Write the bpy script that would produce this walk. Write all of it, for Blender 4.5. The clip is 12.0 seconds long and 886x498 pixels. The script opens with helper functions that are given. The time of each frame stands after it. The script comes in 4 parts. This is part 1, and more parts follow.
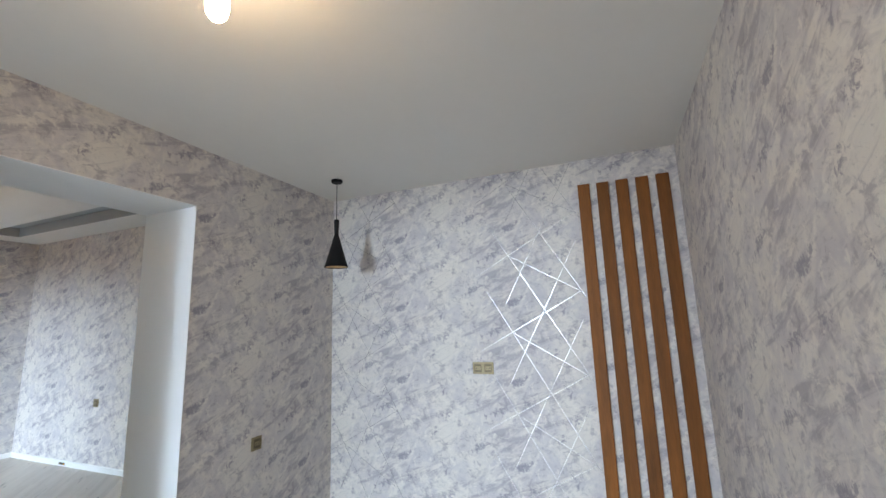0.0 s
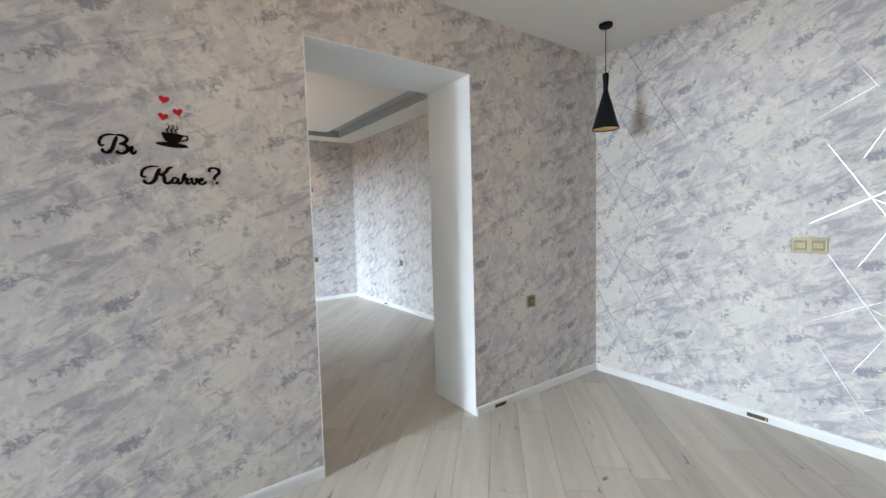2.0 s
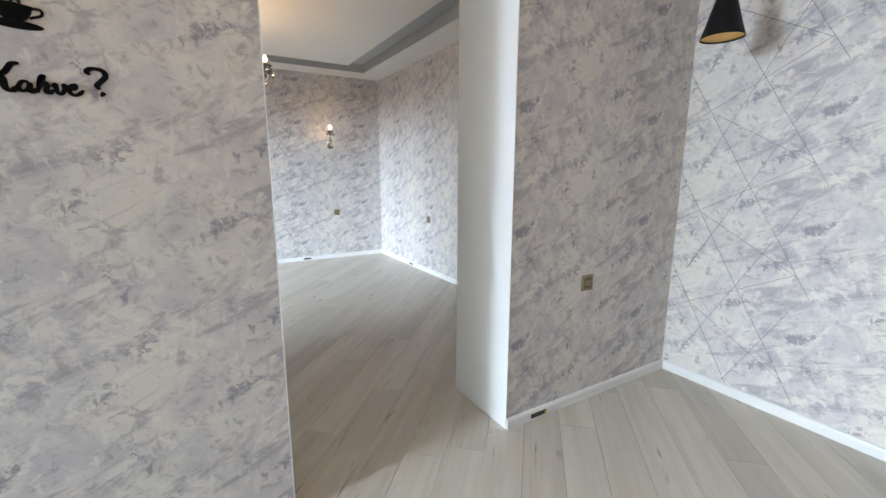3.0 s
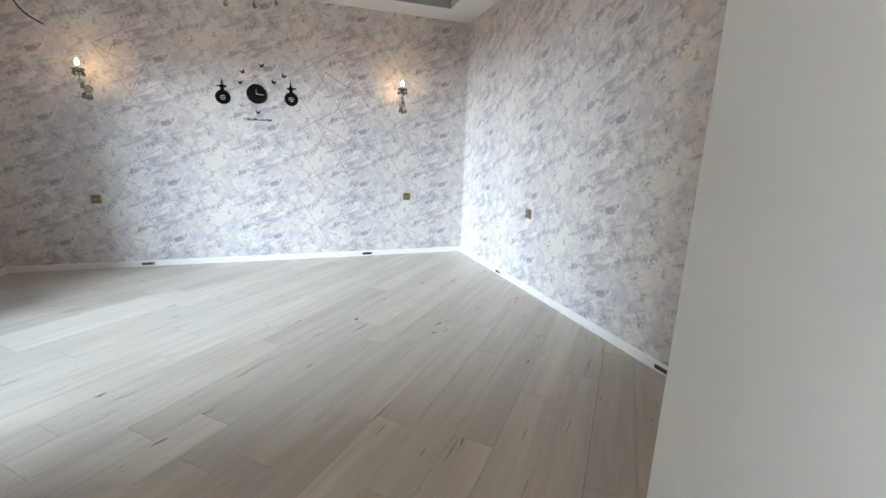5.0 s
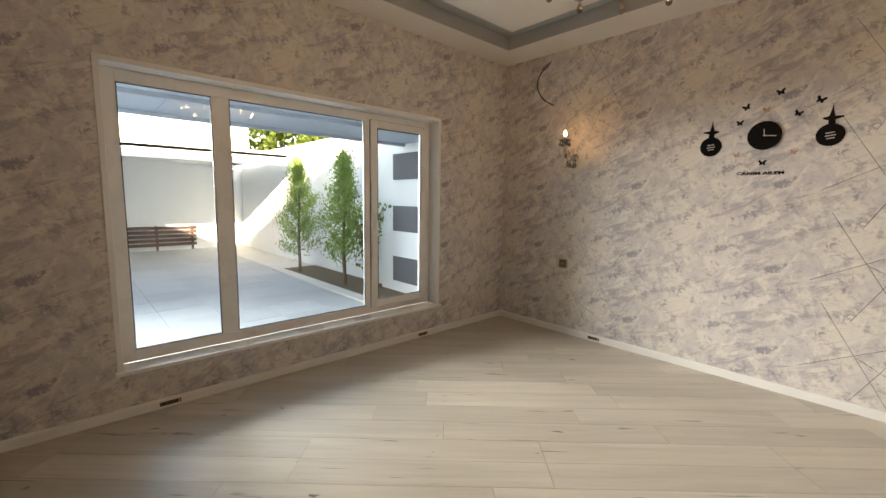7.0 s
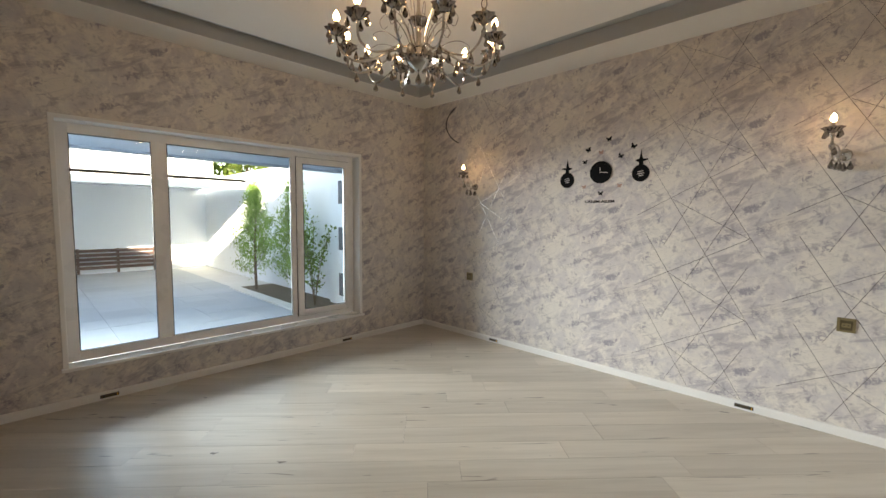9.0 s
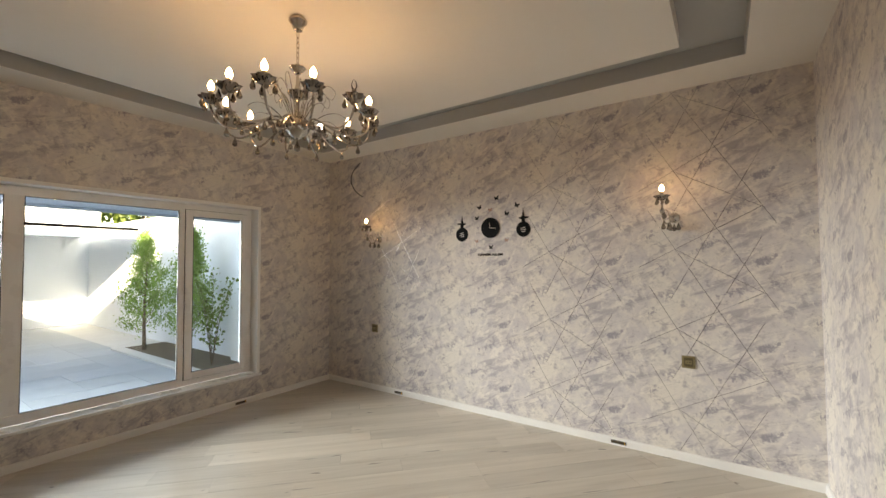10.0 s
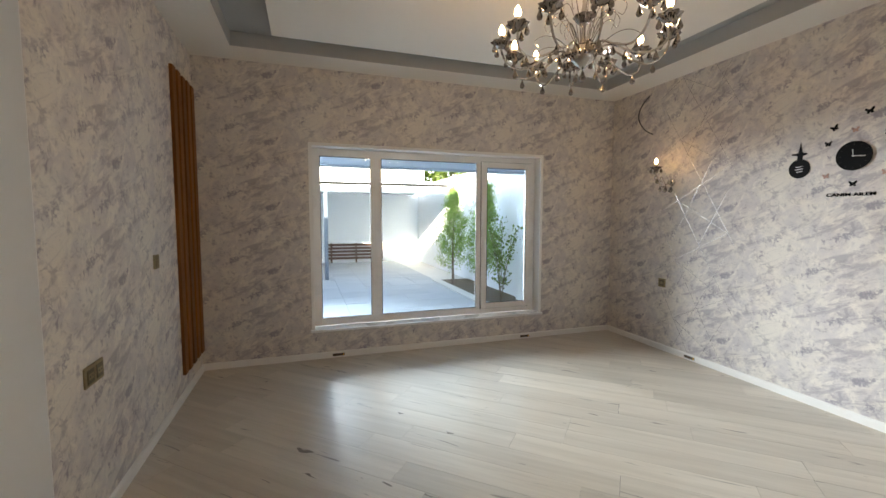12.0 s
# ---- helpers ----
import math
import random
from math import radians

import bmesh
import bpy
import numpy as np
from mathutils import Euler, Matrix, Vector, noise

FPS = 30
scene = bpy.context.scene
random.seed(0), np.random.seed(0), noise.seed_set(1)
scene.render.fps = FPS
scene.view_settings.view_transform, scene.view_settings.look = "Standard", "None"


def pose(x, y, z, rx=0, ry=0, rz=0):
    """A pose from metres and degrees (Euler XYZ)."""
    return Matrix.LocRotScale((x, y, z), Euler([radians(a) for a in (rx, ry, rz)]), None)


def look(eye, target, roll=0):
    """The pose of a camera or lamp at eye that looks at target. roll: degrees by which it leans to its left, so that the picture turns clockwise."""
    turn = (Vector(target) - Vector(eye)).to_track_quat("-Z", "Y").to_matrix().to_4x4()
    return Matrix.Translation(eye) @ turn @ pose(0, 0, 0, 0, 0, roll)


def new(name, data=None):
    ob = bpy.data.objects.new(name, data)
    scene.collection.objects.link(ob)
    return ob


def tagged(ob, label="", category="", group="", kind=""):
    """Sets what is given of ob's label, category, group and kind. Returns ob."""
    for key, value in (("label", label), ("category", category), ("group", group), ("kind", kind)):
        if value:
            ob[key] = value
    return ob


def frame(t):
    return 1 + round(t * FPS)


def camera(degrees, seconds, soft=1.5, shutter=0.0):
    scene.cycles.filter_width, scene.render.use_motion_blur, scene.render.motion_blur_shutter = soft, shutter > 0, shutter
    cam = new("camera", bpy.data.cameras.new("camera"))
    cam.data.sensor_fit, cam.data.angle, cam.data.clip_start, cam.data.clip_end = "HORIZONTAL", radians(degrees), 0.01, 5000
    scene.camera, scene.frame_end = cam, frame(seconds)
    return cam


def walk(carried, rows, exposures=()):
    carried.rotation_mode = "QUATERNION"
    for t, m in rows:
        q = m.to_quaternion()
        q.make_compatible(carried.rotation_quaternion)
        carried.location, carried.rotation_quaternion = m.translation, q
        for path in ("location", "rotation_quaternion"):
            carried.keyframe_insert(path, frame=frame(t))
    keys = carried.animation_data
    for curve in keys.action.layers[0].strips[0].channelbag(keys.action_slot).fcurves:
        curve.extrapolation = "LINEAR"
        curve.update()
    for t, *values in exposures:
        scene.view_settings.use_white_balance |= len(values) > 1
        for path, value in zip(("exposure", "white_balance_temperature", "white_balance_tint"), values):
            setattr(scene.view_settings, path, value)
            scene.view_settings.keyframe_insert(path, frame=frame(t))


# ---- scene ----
cam = camera(94.2, 12.0)

PATH = [
    (0, (0.178, 0.074, 1.565), (-0.563, 1.9, 1.906), -2.0),
    (0.5, (0.235, 0.088, 1.594), (-0.73, 1.764, 2.106), -1.1),
    (1, (0.217, 0.1, 1.563), (-1.008, 1.634, 1.942), -0.3),
    (1.5, (0.074, 0.036, 1.488), (-1.396, 1.387, 1.6), -0.8),
    (2, (-0.11, 0.058, 1.4), (-1.728, 1.225, 1.254), -1.5),
    (2.5, (-0.387, 0.276, 1.378), (-2.043, 1.357, 1.081), -0.8),
    (4.5, (-1.826, 1.097, 1.290), (-3.612, 1.878, 0.844), 1.85),
    (5.0, (-2.224, 1.205, 1.241), (-4.067, 1.848, 0.803), 1.7),
    (5.5, (-2.645, 1.372, 1.264), (-4.58, 1.687, 0.867), 1.9),
    (6, (-3.057, 1.403, 1.258), (-5.027, 1.298, 0.927), 1.6),
    (6.5, (-3.399, 1.432, 1.303), (-5.193, 0.59, 1.03), 1.1),
    (7, (-3.574, 1.49, 1.355), (-4.916, 0.026, 1.115), 0.8),
    (9, (-3.595, 2.451, 1.411), (-5.015, 1.05, 1.262), 0.4),
    (9.5, (-3.599, 2.615, 1.419), (-5.311, 1.591, 1.291), 0.7),
    (10, (-3.68, 2.712, 1.491), (-5.33, 1.584, 1.56), -0.3),
    (10.5, (-3.731, 2.697, 1.487), (-5.158, 1.299, 1.576), 0.2),
    (11, (-3.688, 2.674, 1.406), (-4.637, 0.914, 1.39), 0.6),
    (11.5, (-3.684, 2.657, 1.389), (-4.21, 0.729, 1.3), 0.0),
    (12, (-3.702, 2.644, 1.405), (-4.332, 0.752, 1.255), 0.1),
]
# the film camera's own exposure and white balance along the way
LOOK = [(0.0, 3.0, 6500, 10), (1.0, 2.87, 6200, 10), (1.5, 3.05, 6600, 10), (2.5, 3.2, 6800, 10), (4.5, 3.42, 6750, 10), (5.5, 3.42, 6900, 11), (6.0, 3.1, 7600, 11), (6.5, 2.9, 8500, 13), (7.0, 2.75, 10400, 18),
        (9.0, 2.72, 8800, 14), (9.5, 2.65, 10400, 18), (10.5, 2.87, 8700, 14), (11.0, 2.9, 8500, 13), (12.0, 3.0, 8200, 13)]
walk(cam, [(t, look(eye, target, roll)) for t, eye, target, roll in PATH],
     exposures=LOOK)

# ---- world and light ----
world = bpy.data.worlds.new("world")
scene.world = world
world.use_nodes = True
_n = world.node_tree.nodes
_sky = _n.new("ShaderNodeTexSky")
_sky.sky_type = "NISHITA"
_sky.sun_disc = False
SUN_ELEV, SUN_AZ = radians(16), radians(40)   # azimuth measured from +y towards +x
_sky.sun_elevation, _sky.sun_rotation = SUN_ELEV, SUN_AZ
_n["Background"].inputs["Strength"].default_value = 0.15
world.node_tree.links.new(_sky.outputs[0], _n["Background"].inputs["Color"])
sun = new("sun", bpy.data.lights.new("sun", "SUN"))
sun.data.energy, sun.data.angle, sun.data.color = 4.5, radians(0.5), (1.0, 0.93, 0.82)
_d = Vector((math.sin(SUN_AZ) * math.cos(SUN_ELEV), math.cos(SUN_AZ) * math.cos(SUN_ELEV), math.sin(SUN_ELEV)))
sun.matrix_world = look(_d * 30, (0, 0, 0))
# daylight in the window opening of the first room, behind the walker
day = new("window_daylight", bpy.data.lights.new("window_daylight", "AREA"))
day.data.shape, day.data.size, day.data.size_y, day.data.spread = "RECTANGLE", 1.2, 2.0, radians(100)
day.data.energy, day.data.color = 2.9, (0.84, 0.92, 1.0)
# added unseen fill lamp beside the porch; lights the lounge in the sky's place
yard_fill = new("yard_fill_lamp", bpy.data.lights.new("yard_fill_lamp", "AREA"))
yard_fill.data.shape, yard_fill.data.size, yard_fill.data.size_y, yard_fill.data.spread = "RECTANGLE", 2.8, 1.6, radians(85)
yard_fill.data.energy, yard_fill.data.color = 62, (0.62, 0.80, 1.0)
yard_fill.matrix_world = look((-2.5, -6.3, 2.30), (-4.7, 1.0, 0.5))
day.matrix_world = look((-1.42, -2.42, 1.25), (0.45, 3.0, 0.8))


# ---- material helpers ----
def mat(name, color, rough=0.5, metal=0.0, vary=0.06, scale=6.0, bump=0.0, bump_scale=80.0, spec=0.5, rand=0.0, emit=0.0, emit_color=None, rough_vary=0.08, grain=None):
    m = bpy.data.materials.new(name)
    m.use_nodes = True
    nt, n, l = m.node_tree, m.node_tree.nodes, m.node_tree.links
    b = n["Principled BSDF"]
    b.inputs["Metallic"].default_value = metal
    b.inputs["Specular IOR Level"].default_value = spec
    tc = n.new("ShaderNodeTexCoord")
    co = tc.outputs["Object"]
    if grain:
        gm = n.new("ShaderNodeMapping")
        gm.inputs["Scale"].default_value = grain
        l.new(co, gm.inputs["Vector"])
        co = gm.outputs[0]
    big = n.new("ShaderNodeTexNoise")
    big.inputs["Scale"].default_value, big.inputs["Detail"].default_value = scale, 6
    l.new(co, big.inputs["Vector"])
    fine = n.new("ShaderNodeTexNoise")
    fine.inputs["Scale"].default_value, fine.inputs["Detail"].default_value = scale * 12, 3
    l.new(co, fine.inputs["Vector"])
    add = n.new("ShaderNodeMath")
    add.operation = "MULTIPLY_ADD"
    l.new(fine.outputs["Fac"], add.inputs[0])
    add.inputs[1].default_value = 0.4
    l.new(big.outputs["Fac"], add.inputs[2])
    ramp = n.new("ShaderNodeMapRange")
    l.new(add.outputs[0], ramp.inputs["Value"])
    ramp.inputs["From Min"].default_value, ramp.inputs["From Max"].default_value = 0.4, 1.0
    ramp.inputs["To Min"].default_value, ramp.inputs["To Max"].default_value = 1 - vary, 1 + vary
    val = ramp.outputs[0]
    if rand:
        oi = n.new("ShaderNodeObjectInfo")
        r2 = n.new("ShaderNodeMapRange")
        l.new(oi.outputs["Random"], r2.inputs["Value"])
        r2.inputs["To Min"].default_value, r2.inputs["To Max"].default_value = 1 - rand, 1 + rand
        mu = n.new("ShaderNodeMath")
        mu.operation = "MULTIPLY"
        l.new(val, mu.inputs[0]), l.new(r2.outputs[0], mu.inputs[1])
        val = mu.outputs[0]
    mix = n.new("ShaderNodeVectorMath")
    mix.operation = "SCALE"
    mix.inputs[0].default_value = color
    l.new(val, mix.inputs["Scale"])
    l.new(mix.outputs[0], b.inputs["Base Color"])
    rr = n.new("ShaderNodeMapRange")
    l.new(big.outputs["Fac"], rr.inputs["Value"])
    rr.inputs["From Min"].default_value, rr.inputs["From Max"].default_value = 0.3, 0.7
    rr.inputs["To Min"].default_value, rr.inputs["To Max"].default_value = max(0.02, rough - rough_vary), min(1, rough + rough_vary)
    l.new(rr.outputs[0], b.inputs["Roughness"])
    if bump:
        bn = n.new("ShaderNodeTexNoise")
        bn.inputs["Scale"].default_value, bn.inputs["Detail"].default_value = bump_scale, 4
        l.new(co, bn.inputs["Vector"])
        bp = n.new("ShaderNodeBump")
        bp.inputs["Strength"].default_value, bp.inputs["Distance"].default_value = bump, 0.004
        l.new(bn.outputs["Fac"], bp.inputs["Height"])
        l.new(bp.outputs[0], b.inputs["Normal"])
    if emit:
        b.inputs["Emission Color"].default_value = (*(emit_color or color), 1)
        b.inputs["Emission Strength"].default_value = emit
    return m


PAPER_U, PAPER_V = 1.0, 0.606        # the printed repeat, across and up


def wallpaper(name):
    """Cream paper with a repeating print: lilac clouds, brushed strokes, darker dabs, and a fine tooth."""
    m = bpy.data.materials.new(name)
    m.use_nodes = True
    n, l = m.node_tree.nodes, m.node_tree.links
    b = n["Principled BSDF"]

    def calc(op, a, c=None, d=None):
        x = n.new("ShaderNodeMath")
        x.operation = op
        for i, v in enumerate((a, c, d)):
            if v is None:
                continue
            if isinstance(v, (int, float)):
                x.inputs[i].default_value = v
            else:
                l.new(v, x.inputs[i])
        return x.outputs[0]

    # u runs to the right along each wall face, v upwards, both counted in repeats
    pos, nor = n.new("ShaderNodeSeparateXYZ"), n.new("ShaderNodeSeparateXYZ")
    tc = n.new("ShaderNodeTexCoord")
    l.new(tc.outputs["Object"], pos.inputs[0]), l.new(tc.outputs["Normal"], nor.inputs[0])
    run = calc("SUBTRACT", calc("MULTIPLY", nor.outputs[0], pos.outputs[1]), calc("MULTIPLY", nor.outputs[1], pos.outputs[0]))
    shift = n.new("ShaderNodeCombineXYZ")
    shift.name = "print_offset"
    off = n.new("ShaderNodeSeparateXYZ")
    l.new(shift.outputs[0], off.inputs[0])
    u = calc("DIVIDE", calc("SUBTRACT", run, off.outputs[0]), PAPER_U)
    v = calc("DIVIDE", calc("SUBTRACT", pos.outputs[2], off.outputs[1]), PAPER_V)

    def noise_at(scale, detail, rough, distort, slant=0, long_u=1.0, long_v=1.0, seed=0.0):
        """Noise on a ring by a ring, so that it closes at each repeat; slant turns the strokes."""
        a = calc("MULTIPLY", calc("MULTIPLY_ADD", v, float(slant), u), 2 * math.pi)
        c = calc("MULTIPLY", v, 2 * math.pi)
        ra, rb = PAPER_U / (2 * math.pi) / long_u, PAPER_V / (2 * math.pi) / long_v
        vec = n.new("ShaderNodeCombineXYZ")
        l.new(calc("MULTIPLY_ADD", calc("COSINE", a), ra, seed), vec.inputs[0])
        l.new(calc("MULTIPLY", calc("SINE", a), ra), vec.inputs[1])
        l.new(calc("MULTIPLY", calc("COSINE", c), rb), vec.inputs[2])
        t = n.new("ShaderNodeTexNoise")
        t.noise_dimensions = "4D"
        for key, val in (("Scale", scale), ("Detail", detail), ("Roughness", rough), ("Distortion", distort)):
            t.inputs[key].default_value = val
        l.new(vec.outputs[0], t.inputs["Vector"])
        l.new(calc("MULTIPLY", calc("SINE", c), rb), t.inputs["W"])
        return t.outputs["Fac"]

    def band(fac, lo, hi, out=1.0):
        r = n.new("ShaderNodeMapRange")
        r.interpolation_type = "SMOOTHSTEP"
        l.new(fac, r.inputs["Value"])
        r.inputs["From Min"].default_value, r.inputs["From Max"].default_value, r.inputs["To Max"].default_value = lo, hi, out
        return r.outputs[0]

    def blend(fac, a, c):
        x = n.new("ShaderNodeMix")
        x.data_type = "RGBA"
        l.new(fac, x.inputs["Factor"])
        if isinstance(a, tuple):
            x.inputs["A"].default_value = (*a, 1)
        else:
            l.new(a, x.inputs["A"])
        x.inputs["B"].default_value = (*c, 1)
        return x.outputs["Result"]

    cloud = band(noise_at(5.0, 5, 0.62, 0.6, seed=3.0), 0.40, 0.62, 0.8)
    col = blend(cloud, (0.70, 0.655, 0.60), (0.52, 0.49, 0.51))
    sweep = band(noise_at(6.5, 7, 0.68, 0.9, -1, 1.1, 0.9, 11.0), 0.48, 0.64, 0.70)
    col = blend(sweep, col, (0.33, 0.305, 0.34))
    drift = band(noise_at(15, 7, 0.70, 0.9, 0, 1.0, 1.0, 21.0), 0.51, 0.66, 0.68)
    col = blend(drift, col, (0.32, 0.295, 0.32))
    light = band(noise_at(12, 7, 0.70, 0.9, 0, 1.0, 1.0, 31.0), 0.51, 0.63, 0.75)
    col = blend(light, col, (0.76, 0.715, 0.65))
    nicks = band(noise_at(38, 6, 0.7, 1.4, 1, 1.3, 0.9, 41.0), 0.57, 0.68, 0.45)
    col = blend(nicks, col, (0.28, 0.255, 0.28))
    # dark dabs that come back at the same place in each repeat
    wob = calc("MULTIPLY_ADD", noise_at(24, 6, 0.75, 1.2, seed=51.0), 6.0, -3.1)
    total = None
    for cu, cv, ru, rv, turn, k in ((0.0, 0.0, 0.052, 0.024, 0.35, 1.0), (-0.035, -0.03, 0.024, 0.014, 0.9, 0.9), (0.055, 0.035, 0.026, 0.014, 0.8, 1.0),
                                    (-0.16, -0.22, 0.11, 0.026, 0.32, 0.85), (0.06, -0.16, 0.07, 0.022, 0.35, 0.7), (0.36, -0.05, 0.016, 0.065, 0.35, 0.75),
                                    (-0.33, 0.12, 0.09, 0.028, 0.5, 0.6), (0.27, 0.20, 0.06, 0.024, 0.6, 0.6), (0.40, -0.26, 0.05, 0.03, 0.2, 0.5)):
        du = calc("MULTIPLY", calc("WRAP", calc("SUBTRACT", u, cu / PAPER_U), 0.5, -0.5), PAPER_U)
        dv = calc("MULTIPLY", calc("WRAP", calc("SUBTRACT", v, cv / PAPER_V), 0.5, -0.5), PAPER_V)
        p = calc("MULTIPLY_ADD", du, math.cos(turn) / ru, calc("MULTIPLY", dv, math.sin(turn) / ru))
        q = calc("MULTIPLY_ADD", du, -math.sin(turn) / rv, calc("MULTIPLY", dv, math.cos(turn) / rv))
        r2 = calc("MULTIPLY_ADD", p, p, calc("MULTIPLY", q, q))
        one = calc("MULTIPLY", calc("SUBTRACT", 1.0, calc("MULTIPLY", r2, 0.5)), k)
        one = calc("MAXIMUM", one, -1.0)
        total = one if total is None else calc("MAXIMUM", total, one)
    dabs = band(calc("ADD", total, wob), 0.2, 0.9, 0.8)
    col = blend(dabs, col, (0.25, 0.23, 0.275))
    l.new(col, b.inputs["Base Color"])
    b.inputs["Roughness"].default_value = 0.55
    b.inputs["Specular IOR Level"].default_value = 0.35
    bp = n.new("ShaderNodeBump")
    bp.inputs["Strength"].default_value, bp.inputs["Distance"].default_value = 0.35, 0.002
    tooth = n.new("ShaderNodeTexNoise")
    tooth.inputs["Scale"].default_value, tooth.inputs["Detail"].default_value = 60, 5
    l.new(tc.outputs["Object"], tooth.inputs["Vector"])
    l.new(tooth.outputs["Fac"], bp.inputs["Height"])
    l.new(bp.outputs[0], b.inputs["Normal"])
    return m


def hung(paper, u0, v0):
    """The same paper, hung so that its main dab lies at u0, v0 on the wall."""
    m = paper.copy()
    node = m.node_tree.nodes["print_offset"]
    node.inputs[0].default_value, node.inputs[1].default_value = u0, v0
    return m


def plank_material(name):
    """Washed pale oak laminate; grain along the mesh's own u direction, knots and dark cracks."""
    m = bpy.data.materials.new(name)
    m.use_nodes = True
    n, l = m.node_tree.nodes, m.node_tree.links
    b = n["Principled BSDF"]
    co = n.new("ShaderNodeTexCoord").outputs["Object"]
    oi = n.new("ShaderNodeObjectInfo")
    off = n.new("ShaderNodeVectorMath")
    off.operation = "SCALE"
    off.inputs[0].default_value = (37.0, 11.0, 5.0)
    l.new(oi.outputs["Random"], off.inputs["Scale"])
    rot = n.new("ShaderNodeVectorRotate")
    rot.rotation_type = "Z_AXIS"
    rot.inputs["Angle"].default_value = -PLANK_TURN
    l.new(co, rot.inputs["Vector"])
    sh = n.new("ShaderNodeVectorMath")
    l.new(rot.outputs[0], sh.inputs[0]), l.new(off.outputs[0], sh.inputs[1])

    def tex(scale, stretch, detail, distort):
        mp = n.new("ShaderNodeMapping")
        mp.inputs["Scale"].default_value = stretch
        l.new(sh.outputs[0], mp.inputs["Vector"])
        t = n.new("ShaderNodeTexNoise")
        t.inputs["Scale"].default_value, t.inputs["Detail"].default_value, t.inputs["Distortion"].default_value = scale, detail, distort
        l.new(mp.outputs[0], t.inputs["Vector"])
        return t.outputs["Fac"]

    def rng(fac, lo, hi, a, c):
        r = n.new("ShaderNodeMapRange")
        l.new(fac, r.inputs["Value"])
        for key, v in (("From Min", lo), ("From Max", hi), ("To Min", a), ("To Max", c)):
            r.inputs[key].default_value = v
        return r.outputs[0]

    def mix(fac, a, c):
        x = n.new("ShaderNodeMix")
        x.data_type = "RGBA"
        l.new(fac, x.inputs["Factor"])
        if isinstance(a, tuple):
            x.inputs["A"].default_value = (*a, 1)
        else:
            l.new(a, x.inputs["A"])
        x.inputs["B"].default_value = (*c, 1)
        return x.outputs["Result"]

    col = mix(rng(tex(5, (0.2, 3.0, 1), 5, 0.5), 0.35, 0.68, 0, 1), (0.60, 0.545, 0.47), (0.51, 0.455, 0.385))
    col = mix(rng(tex(9, (0.35, 7.0, 1), 5, 0.3), 0.54, 0.78, 0, 0.32), col, (0.35, 0.305, 0.255))
    col = mix(rng(tex(5, (0.5, 5.0, 1), 3, 0.8), 0.68, 0.73, 0, 0.7), col, (0.15, 0.125, 0.105))
    col = mix(rng(tex(6, (0.9, 2.2, 1), 2, 0.4), 0.735, 0.76, 0, 0.85), col, (0.10, 0.075, 0.06))
    hsv = n.new("ShaderNodeHueSaturation")
    l.new(col, hsv.inputs["Color"])
    l.new(rng(oi.outputs["Random"], 0, 1, 0.90, 1.10), hsv.inputs["Value"])
    l.new(hsv.outputs[0], b.inputs["Base Color"])
    l.new(rng(tex(14, (0.4, 5, 1), 4, 0.3), 0.3, 0.7, 0.28, 0.34), b.inputs["Roughness"])
    b.inputs["Specular IOR Level"].default_value = 0.5
    bp = n.new("ShaderNodeBump")
    bp.inputs["Strength"].default_value, bp.inputs["Distance"].default_value = 0.03, 0.001
    l.new(tex(24, (0.3, 6, 1), 4, 0.2), bp.inputs["Height"])
    l.new(bp.outputs[0], b.inputs["Normal"])
    return m


def glass_mat(name, tint=(1, 1, 1), rough=0.0):
    m = bpy.data.materials.new(name)
    m.use_nodes = True
    n, l = m.node_tree.nodes, m.node_tree.links
    n.remove(n["Principled BSDF"])
    fr = n.new("ShaderNodeFresnel")
    fr.inputs["IOR"].default_value = 1.45
    tr = n.new("ShaderNodeBsdfTransparent")
    tr.inputs["Color"].default_value = (*tint, 1)
    gl = n.new("ShaderNodeBsdfGlossy")
    gl.inputs["Roughness"].default_value = rough
    mx = n.new("ShaderNodeMixShader")
    l.new(fr.outputs[0], mx.inputs["Fac"]), l.new(tr.outputs[0], mx.inputs[1]), l.new(gl.outputs[0], mx.inputs[2])
    l.new(mx.outputs[0], n["Material Output"].inputs["Surface"])
    return m


PLANK_TURN = radians(137)
PAPER = wallpaper("marbled_wallpaper")
PAPER_WEST, PAPER_NORTH, PAPER_SOUTH = hung(PAPER, -0.06, 0.283), hung(PAPER, -6.53, 0.305), hung(PAPER, 0.4, 0.29)
PAPER_PART, PAPER_FIRST = hung(PAPER, -0.05, 0.472), hung(PAPER, -1.55, 0.472)
PLANK = plank_material("washed_oak_laminate")
CEIL = mat("ceiling_paint", (0.76, 0.74, 0.70), 0.8, vary=0.02, scale=1.5, bump=0.06, bump_scale=150)
CHANNEL = mat("grey_channel_paint", (0.40, 0.41, 0.41), 0.7, vary=0.03, scale=2)
PLASTER = mat("white_jamb_paint", (0.80, 0.80, 0.79), 0.6, vary=0.02, scale=2, bump=0.05, bump_scale=120)
TRIM = mat("white_baseboard", (0.78, 0.77, 0.75), 0.4, vary=0.03, scale=5)
PVC = mat("white_pvc", (0.80, 0.80, 0.80), 0.3, vary=0.015, scale=4)
# black of the pane gaskets, also painted shade in gaps and holes
GASKET_GAP = mat("gasket_and_gap_black", (0.02, 0.02, 0.025), 0.6)
GLASS = glass_mat("window_glass", (0.86, 0.95, 0.97))
WOOD = mat("stained_oak_slat", (0.19, 0.068, 0.014), 0.6, vary=0.42, scale=14, spec=0.25, grain=(1, 1, 0.09), bump=0.15, bump_scale=60, rand=0.16)
